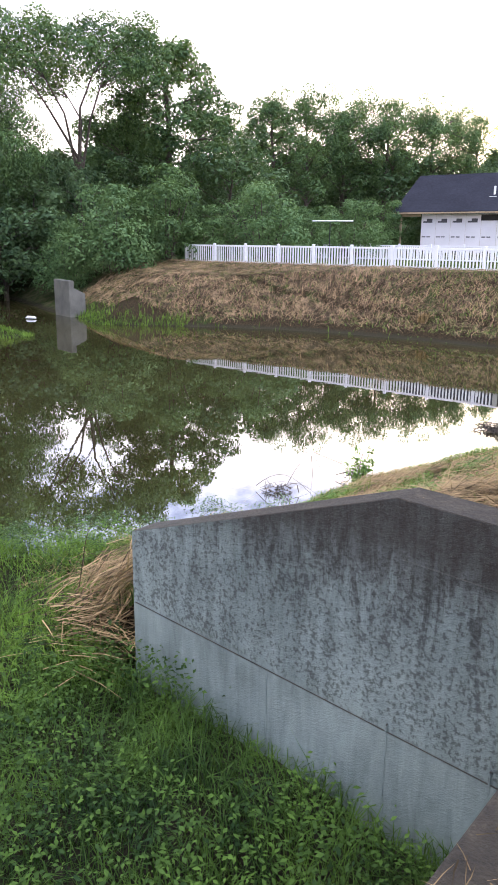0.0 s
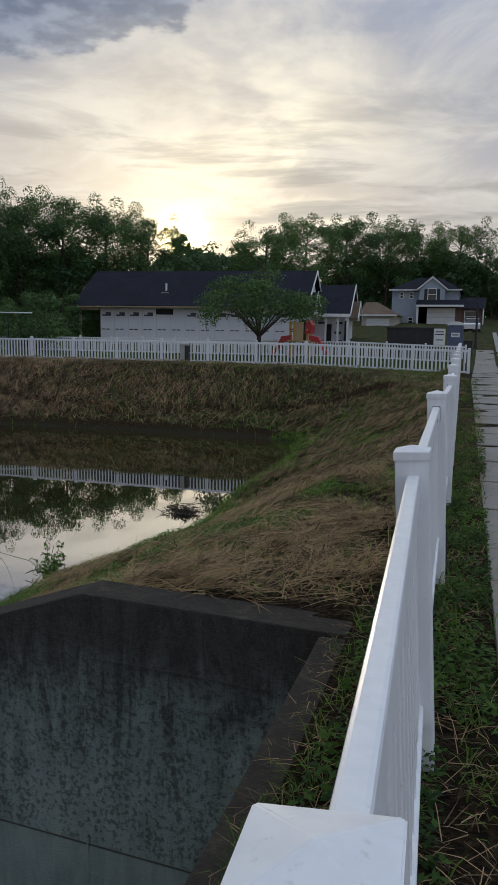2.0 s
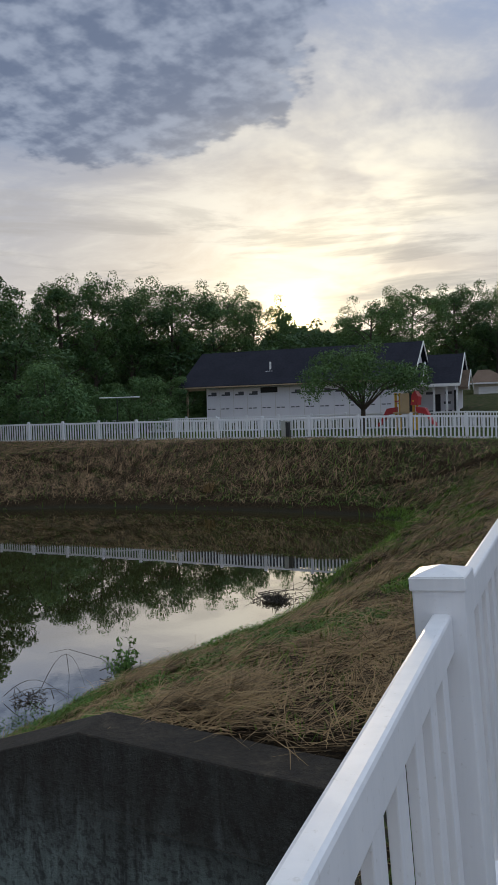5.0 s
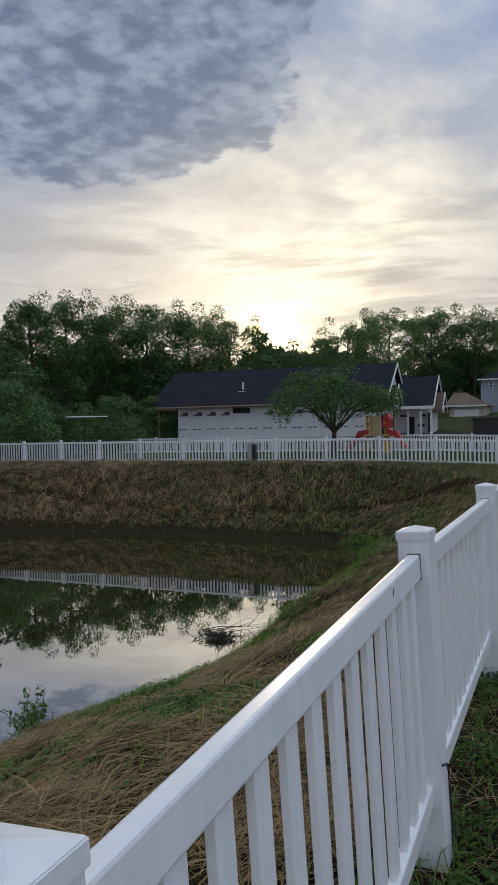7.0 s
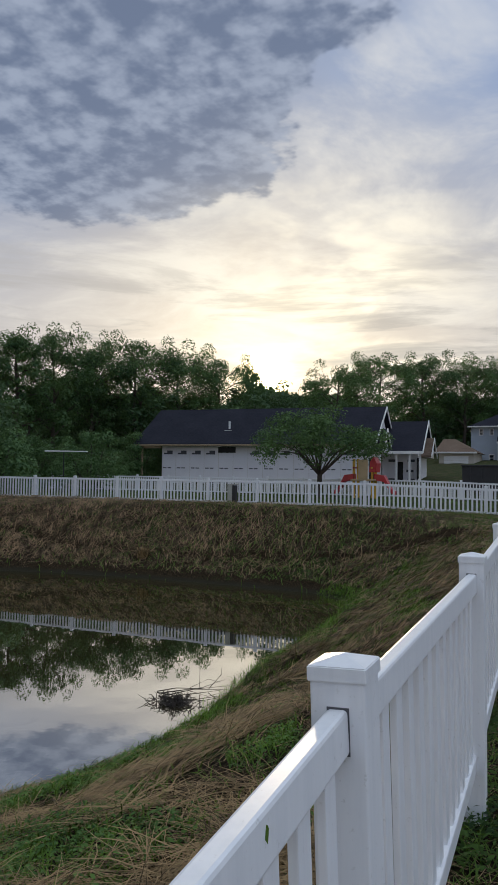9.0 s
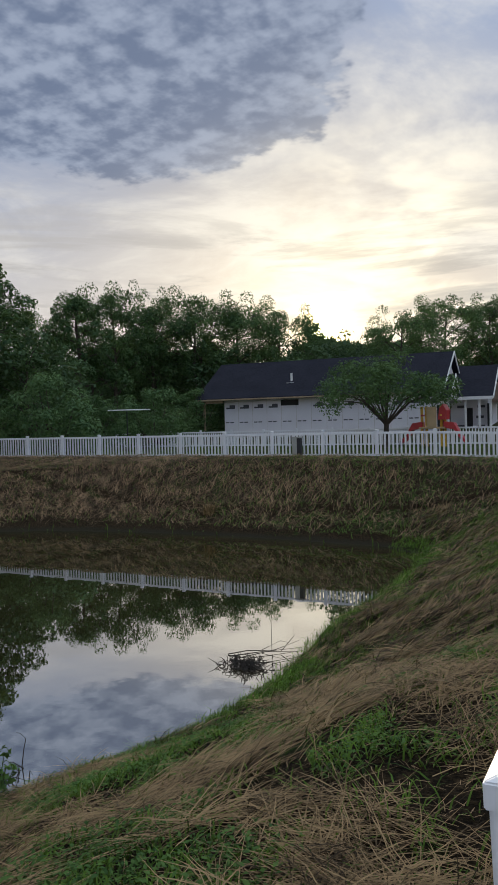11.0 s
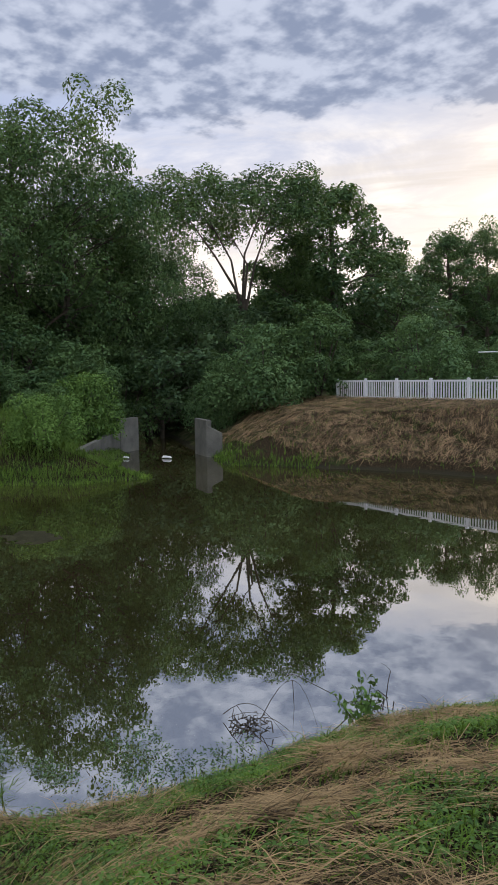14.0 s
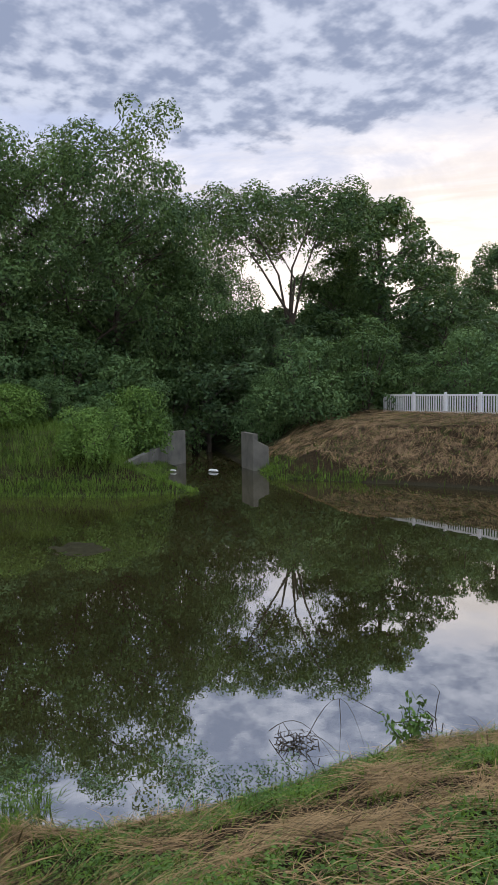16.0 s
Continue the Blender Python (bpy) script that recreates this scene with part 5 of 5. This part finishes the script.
# ---- things on the lots ----
def make_lot_things():
    g = lambda x, y: float(ground(np.array([x]), np.array([y]))[0])
    # skip
    z = g(-4.4, 54)
    t = thing("dumpster", -4.45, 54.6, z, label="dark steel roll-off dumpster behind the back fence", category="dumpster")
    part("body", prism([(-1.55, 0.15), (1.55, 0.15), (1.6, 1.75), (-1.6, 1.75)], -0.8, 1.2), M_DARK, t)
    part("rim", box(-1.68, 1.68, -0.9, 1.3, 1.75, 1.86, 0.02), M_DARK, t)
    for x in (-1.1, -0.4, 0.4, 1.1):
        part("rib", box(x - 0.05, x + 0.05, -0.88, -0.79, 0.2, 1.75), M_DARK, t)
    # portable toilet
    z = g(-1.4, 54)
    t = thing("portable_toilet", -1.4, 54, z, label="slate-blue plastic portable toilet with white roof", category="toilet")
    part("cabin", box(-0.5, 0.5, -0.5, 0.5, 0.05, 2.05, 0.04), M_TOILET, t)
    part("roof", prism([(-0.56, 2.05), (0.56, 2.05), (0.50, 2.2), (0.2, 2.3), (-0.2, 2.3), (-0.5, 2.2)], -0.56, 0.56), M_WHITEPL, t, "domed white roof")
    part("door", box(-0.38, 0.38, -0.53, -0.505, 0.15, 1.95, 0.01), M_TOILET, t)
    part("notice", box(-0.28, 0.28, -0.545, -0.532, 1.25, 1.55), M_WHITEPL, t)
    part("notice_bar", box(-0.2, 0.2, -0.551, -0.546, 1.36, 1.44), M_TOILET, t)
    # site board
    t = thing("site_board", -2.45, 53.6, g(-2.4, 53.6), label="white site notice board on posts with dark bars of print", category="sign")
    part("board", box(-0.38, 0.38, -0.02, 0.02, 0.75, 1.85), M_WHITEPL, t)
    for x in (-0.34, 0.30):
        part("post", box(x, x + 0.04, 0.021, 0.06, 0, 1.85), M_RAWWOOD, t)
    for zz, w in ((1.6, 0.26), (1.42, 0.3), (1.05, 0.24)):
        part("print_bar", box(-w, w, -0.026, -0.021, zz, zz + 0.07), M_PRINT, t)
    # wheeled bin
    t = thing("wheeled_bin", -0.55, 54.2, g(-0.5, 54.2), label="black plastic wheeled rubbish bin", category="bin")
    part("body", prism([(-0.24, 0.1), (0.24, 0.1), (0.29, 1.0), (-0.29, 1.0)], -0.28, 0.28), M_DARK, t)
    part("lid", box(-0.31, 0.31, -0.32, 0.32, 1.0, 1.08, 0.02), M_DARK, t)
    for x in (-0.24, 0.24):
        part("wheel", rod([(x - 0.03, 0.25, 0.11), (x + 0.03, 0.25, 0.11)], 0.11, 10), M_TYRE, t)
    # street pole
    t = thing("street_pole", -0.1, 62, g(-0.1, 62) - 0.1, label="slim dark street pole standing on the verge", category="pole")
    part("shaft", rod([(0, 0, -0.1), (0, 0, 2.4), (0, 0, 4.2)], [0.10, 0.08, 0.07], 8), M_DARK, t)
    part("base", rod([(0, 0, -0.1), (0, 0, 0.45)], [0.18, 0.13], 8), M_DARK, t)
    # hydrant
    t = thing("fire_hydrant", 9.9, 96, g(9.9, 96), label="pale fire hydrant on the grass across the street", category="hydrant")
    part("barrel", rod([(0, 0, 0), (0, 0, 0.55), (0, 0, 0.7), (0, 0, 0.8)], [0.13, 0.12, 0.11, 0.03], 10), M_WHITEPL, t)
    part("nozzle", rod([(-0.2, 0, 0.45), (0.2, 0, 0.45)], 0.06, 8), M_WHITEPL, t)
    # parked car
    z = g(-0.4, 88)
    t = thing("parked_car", -0.7, 88, z, 90, label="white saloon car parked by the far house", category="car")
    part("body", prism([(-2.1, 0.25), (2.1, 0.25), (2.15, 0.7), (1.2, 0.88), (-1.6, 0.92), (-2.15, 0.75)], -0.85, 0.85), M_CARPAINT, t)
    part("cabin", prism([(-1.5, 0.9), (1.0, 0.88), (0.35, 1.38), (-0.95, 1.4)], -0.72, 0.72), M_GLASS, t)
    part("roof", box(-0.98, 0.38, -0.72, 0.72, 1.38, 1.44, 0.03), M_CARPAINT, t)
    for x in (-1.3, 1.3):
        for y in (-0.8, 0.8):
            w = part("wheel", rod([(x, y - 0.1, 0.32), (x, y + 0.1, 0.32)], 0.32, 14), M_TYRE, t)
            part("rim", rod([(x, y - 0.11, 0.32), (x, y + 0.11, 0.32)], 0.18, 10), M_STEEL, w)
    # ornamental tree on the lawn
    z = g(-12.9, 45)
    t = thing("tree", -12.9, 45, z - 0.05, label="low wide ornamental tree with dark green umbrella crown", category="tree")
    rng = np.random.default_rng(77)
    bm = bmesh.new()
    clumps = []
    rod([(0, 0, -0.2), (0.03, 0, 0.7), (0.05, 0, 1.5)], [0.19, 0.15, 0.14], 8, bm)
    for i in range(13):
        a = i * 2.4
        q = rng.uniform(1.7, 4.1)
        e = np.array([math.cos(a) * q, math.sin(a) * q, 4.75 - 0.115 * q * q + rng.uniform(-0.3, 0.25)])
        m1 = np.array([math.cos(a) * q * 0.4, math.sin(a) * q * 0.4, 2.6])
        rod([(0.05, 0, 1.35), tuple(m1), tuple(e)], [0.085, 0.05, 0.015], 5, bm)
        clumps += [(*e, 0.75), (e[0] * 0.75, e[1] * 0.75, e[2] + 0.1, 0.7), (e[0] * 1.02, e[1] * 1.02, e[2] - 0.55, 0.55)]
    for i in range(16):
        a, q = i * 2.4, rng.uniform(1.0, 3.6)
        clumps.append((math.cos(a) * q, math.sin(a) * q, rng.uniform(2.3, 3.4), 0.75))
    clumps += [(0.3, 0, 4.7, 0.9), (0.9, 0.4, 4.9, 0.6), (-0.8, 0, 4.4, 0.9)]
    part("trunk", bm, M_BARK, t)
    v, f = crown_leaves(rng, clumps, 10500, 0.085)
    mesh_np("crown", v, f, M_LEAF, t)
    # play set
    t = thing("play_set", -10.45, 46, g(-10.3, 46), label="child's plastic play set, yellow posts with red slides", category="play set")
    for x in (-0.66, -0.40, 0.42, 0.62):
        part("post", box(x - 0.07, x + 0.07, -0.07, 0.07, 0, 2.25, 0.02), M_YELLOW, t)
    part("deck", box(-0.7, 0.7, -0.6, 0.6, 1.0, 1.1, 0.02), M_BEIGEPL, t)
    part("panel", box(-0.25, 0.30, -0.62, -0.56, 1.1, 2.2, 0.02), M_BEIGEPL, t, "tan plastic wall panel")
    part("hood", prism([(0.35, 1.5), (0.75, 1.5), (0.8, 2.0), (0.62, 2.35), (0.42, 2.1)], -0.5, 0.5), M_RED, t, "red tube hood")
    for s in (-1, 1):
        sl = prism([(0.6 * s, 1.05), (1.15 * s, 0.95), (1.55 * s, 0.35), (1.75 * s, 0.22), (1.75 * s, 0.40), (1.5 * s, 0.65), (1.15 * s, 1.32), (0.6 * s, 1.4)], -0.3, 0.3)
        part("slide", sl, M_RED, t, "red plastic slide")
    for x, m in ((-0.53, M_RED), (0.52, M_YELLOW)):
        part("rail", box(x - 0.04, x + 0.04, -0.6, 0.6, 1.7, 1.78), m, t)
    # utility box at the far fence
    t = thing("utility_box", -13.45, 34.16, float(ground(np.array([-13.45]), np.array([34.1]))[0]), label="grey steel utility box with dark open side", category="utility box")
    part("cabinet", box(-0.20, 0.02, -0.12, 0.12, -0.1, 0.80, 0.015), M_GREYBOX, t)
    part("dark_bay", box(0.024, 0.19, -0.11, 0.11, -0.1, 0.78, 0.01), M_DARK, t)
    part("lid", box(-0.22, 0.21, -0.14, 0.14, 0.80, 0.84, 0.01), M_GREYBOX, t)
    # clothes-line post
    t = thing("clothesline_post", -30.1, 44.4, g(-29.5, 44.4), label="T-shaped metal clothesline post with pale crossbar", category="clothesline")
    part("pole", rod([(-0.4, 0.3, -0.1), (-0.4, 0.3, 2.6)], 0.035, 6), M_DARK, t)
    part("crossbar", rod([(-1.15, -0.75, 2.64), (1.15, 0.80, 2.66)], 0.04, 6), M_WHITEPL, t)


make_lot_things()


# ---- far inlet: concrete walls at the mouth of the stream ----
def wall_between(name, parent, p, q, h0, h1, thick=0.28, mat=None):
    """A wall from p to q (plan, relative to its thing), with its top falling from h0 to h1; the thickness lies to the right of the run."""
    p, q = Vector((*p, 0)), Vector((*q, 0))
    s = (q - p).normalized().cross(Vector((0, 0, 1))) * thick
    bm = bmesh.new()
    lo = Vector((0, 0, -0.8))
    a = [bm.verts.new(v) for v in (p + lo, q + lo, q + Vector((0, 0, h1)), p + Vector((0, 0, h0)))]
    b = [bm.verts.new(v.co + s) for v in a]
    bm.faces.new(a)
    bm.faces.new(b[::-1])
    for i in range(4):
        bm.faces.new((a[i], b[i], b[(i + 1) % 4], a[(i + 1) % 4]))
    bmesh.ops.recalc_face_normals(bm, faces=bm.faces)
    bmesh.ops.bevel(bm, geom=list(bm.edges), offset=0.02, segments=1, affect="EDGES")
    return part(name, bm, mat or M_OLDCONC, parent)


def make_inlet():
    t = thing("inlet_wall", -34.40, 24.49, WATER, label="weathered grey concrete wing wall at the stream mouth", category="wall", kind="structure")
    wall_between("face", t, (1.9, -0.46), (0, 0), 1.86, 1.88)
    wall_between("return", t, (2.3, 0.25), (1.93, -0.44), 1.2, 1.6, 0.3)
    t = thing("inlet_wall", -37.35, 21.60, WATER, label="weathered concrete wall overgrown with green vine", category="wall", kind="structure")
    wall_between("face", t, (-1.03, 1.6), (0, 0), 1.86, 1.86)
    wall_between("wing", t, (0.0, -0.02), (4.7, -4.4), 1.25, 0.78)


make_inlet()


# ---- drift in the water and on the shore ----
def make_drift():
    rng = np.random.default_rng(8)

    def snag(name, x, y, z, arcs, label, seed, fuzz=0, at=(0, 0), spread=0.13):
        r = np.random.default_rng(seed)
        t = thing(name, x, y, z, label=label, category="branch")
        bm = bmesh.new()
        for pts, rad in arcs:
            rod(pts, [0.72 * rad * (1 - 0.75 * i / (len(pts) - 1)) for i in range(len(pts))], 5, bm)
        db = bmesh.new()
        for i in range(fuzz):
            p = r.normal(0, spread, 3) * (1.3, 1.0, 0.0) + np.array([at[0], at[1], 0.04])
            q = p + r.normal(0, 0.07, 3)
            q[2] = abs(q[2]) * 0.9 + 0.02
            rod([tuple(p), tuple((p + q) / 2 + r.normal(0, 0.03, 3)), tuple(q)], [0.007, 0.006, 0.003], 4, db)
        part("branch", bm, M_TWIG, t)
        if fuzz:
            part("debris", db, M_TWIG, t, "matted wet leaves and fine twigs")
        return t

    def arch(x0, y0, x1, y1, h, bow=0.0, n=9):
        out = []
        for i in range(n):
            f = i / (n - 1)
            out.append((x0 + (x1 - x0) * f + bow * math.sin(math.pi * f), y0 + (y1 - y0) * f, h * math.sin(math.pi * (0.08 + 0.9 * f)) - 0.03))
        return out

    snag("dead_branch", -6.55, 9.0, WATER, [
        ([(0.30, 0.35, -0.03), (0.50, 0.55, 0.25), (0.38, 0.42, 0.48), (0.0, 0.15, 0.66), (-0.22, 0.0, 0.62)], 0.010),
        (arch(-0.75, -0.35, 0.25, -0.1, 0.34), 0.008), (arch(-0.7, -0.3, 0.05, 0.1, 0.18), 0.005), (arch(-0.3, -0.1, 0.1, 0.4, 0.62, 0.08), 0.007),
        (arch(-0.45, -0.2, 0.3, 0.0, 0.20), 0.007), ([(0.0, 0.12, 0.6), (0.05, 0.1, 0.3), (0.02, 0.1, 0.0)], 0.007)],
        "dead arching branch standing out of the water", 41, 46, (-0.40, -0.22), 0.10)
    snag("twig", -6.59, 10.65, WATER, [([(0, 0, -0.03), (0.02, 0.02, 0.2), (0.06, 0.02, 0.34), (0.0, 0.0, 0.40), (-0.08, 0, 0.40)], 0.010)], "single bent dead twig standing in the water", 42)
    snag("drift_pile", -5.9, 15.05, WATER, [
        ([(-0.62, 0.50, 0.01), (-0.3, 0.66, 0.07), (0.05, 0.9, 0.04), (0.45, 1.35, 0.03)], 0.015), ([(-0.5, 0.35, 0.03), (0.0, 0.6, 0.10), (0.5, 1.0, 0.05)], 0.016),
        ([(-0.35, 0.3, 0.02), (0.2, 0.75, 0.12), (0.4, 1.3, 0.16)], 0.013), ([(0.1, 0.8, 0.05), (0.0, 1.0, 0.45), (-0.06, 1.1, 0.95)], 0.008),
        ([(0.2, 0.95, 0.03), (0.35, 1.2, 0.26), (0.30, 1.3, 0.36)], 0.010), ([(-0.15, 0.9, 0.03), (0.1, 1.15, 0.16), (0.3, 1.25, 0.10)], 0.009)],
        "tangle of dead sticks and drowned leaves drifted near the shore", 43, 300, (0.0, 0.0), 0.15)
    snag("dead_branch", -6.35, 10.1, WATER + 0.06, [(arch(-0.3, -0.1, 0.4, 0.2, 0.12), 0.010)], "small dead branch lying at the water's edge", 45, 40, (0, 0), 0.15)
    # leafy weed on the shore
    t = thing("shore_plant", -5.95, 9.62, float(ground(np.array([-5.95]), np.array([9.62]))[0]), label="leafy green weed with upright stems on the shore", category="plant")
    bm = bmesh.new()
    cl = []
    for i in range(9):
        a = i * 2.4
        q = rng.uniform(0.08, 0.34)
        h = rng.uniform(0.25, 0.66)
        rod([(0, 0, -0.1), (math.cos(a) * q * 0.5, math.sin(a) * q * 0.5, h * 0.5), (math.cos(a) * q, math.sin(a) * q, h)], [0.008, 0.006, 0.003], 4, bm)
        for f in (0.45, 0.7, 1.0):
            cl.append((math.cos(a) * q * f, math.sin(a) * q * f, h * f, 0.06))
    part("stem", bm, M_GRASS, t)
    v, f = crown_leaves(rng, cl, 230, 0.038)
    mesh_np("foliage", v, f, M_LEAF_BRIGHT, t)
    # straw-coloured dead tuft on the far shore
    x, y = -15.3, 29.6
    t = thing("dead_tuft", x, y, float(ground(np.array([x]), np.array([y]))[0]), label="tan tuft of dead reeds on the far bank", category="reeds")
    n = 120
    xx, yy = rng.normal(0, 0.18, n), rng.normal(0, 0.12, n)
    o = blades("reed", rng, xx, yy, 0.75, 0.022, 0.6, rng.uniform(0, 6.3, n), M_STRAW, 0.7, z=np.zeros(n))
    del o["category"], o["kind"]
    o.parent = t
    # straw heap beside the wing wall
    n = 1500
    x, y = rng.normal(-5.40, 0.30, n), rng.normal(4.2, 0.40, n)
    blades("straw_heap", rng, x, y, 0.45, 0.012, 0.12, rng.normal(0.9, 0.6, n), M_STRAW, 0.3, "heap of raked tan straw at the wall's end", "straw", zoff=rng.uniform(0.05, 0.55, n))
    # mud bar and litter
    bm = bmesh.new()
    bmesh.ops.create_icosphere(bm, subdivisions=3, radius=1.0)
    for v in bm.verts:
        v.co *= 1 + 0.25 * noise.noise(v.co * 2.2)
        v.co = Vector((v.co.x * 1.0, v.co.y * 0.8, v.co.z * 0.12)) + Vector((0, 0, 0.10 * noise.noise(v.co * 5.0)))
    t = part("mud_bar", bm, M_STONE)
    t.location = (-18.95, 10.3, WATER - 0.06)
    tagged(t, "low grey mud bar just breaking the water", "mud bar")
    for x, y, s in ((-33.2, 22.1, 0.6), (-34.5, 20.5, 0.4)):
        bm = rod([(-0.45 * s, 0, 0.05), (-0.3 * s, 0.02, 0.09), (0.35 * s, 0, 0.09), (0.5 * s, 0.03, 0.05)], [0.03 * s, 0.11 * s, 0.10 * s, 0.03 * s], 8)
        o = part("litter", bm, M_WHITEPL)
        o.location = (x, y, WATER)
        o.rotation_euler = (0, 0, 0.5)
        tagged(o, "white plastic litter floating at the stream mouth", "litter", "floating litter")
    # litter of twigs on top of the headwall
    n = 260
    x, y = rng.uniform(-0.55, -0.28, n), rng.uniform(-1.2, 3.7, n)
    blades("headwall_litter", rng, x, y, 0.10, 0.0035, 0.03, rng.uniform(0, 6.3, n), M_STRAW, 0.2, "dry grass clippings on the headwall top", "straw", z=np.full(n, 0.0))
    n = 1500
    x, y = rng.uniform(-0.52, -0.24, n), rng.uniform(-1.5, 3.6, n)
    k = value_noise(x * 2, y, 0.6, 51) > 0.55
    blades("headwall_grass", rng, x[k], y[k], 0.12, 0.005, 0.5, rng.uniform(0, 6.3, int(k.sum())), M_GRASS_DULL, 0.5, "grass tufts growing over the headwall", "grass", z=np.full(int(k.sum()), -0.02))


make_drift()


# ---- leaf scars and straps on the near fence ----
def make_fence_marks():
    t = part("leaf_scrap", prism([(-0.007, 0.0), (0.0, 0.020), (0.007, 0.012), (0.003, -0.010)], 0, 0.002, "x"), M_GRASS)
    t.location = (0.011, 4.43, 1.19)
    tagged(t, "torn green leaf scrap stuck to the top rail", "leaf")
    bm = rod([(0.080, 4.93, 0.42), (0.086, 5.0, 0.40), (0.086, 5.05, 0.30), (0.094, 5.06, 0.16), (0.115, 5.04, 0.03)], 0.005, 5)
    tagged(part("loose_strap", bm, M_DARK), "thin dark strap hanging round a fence post", "strap")


make_fence_marks()
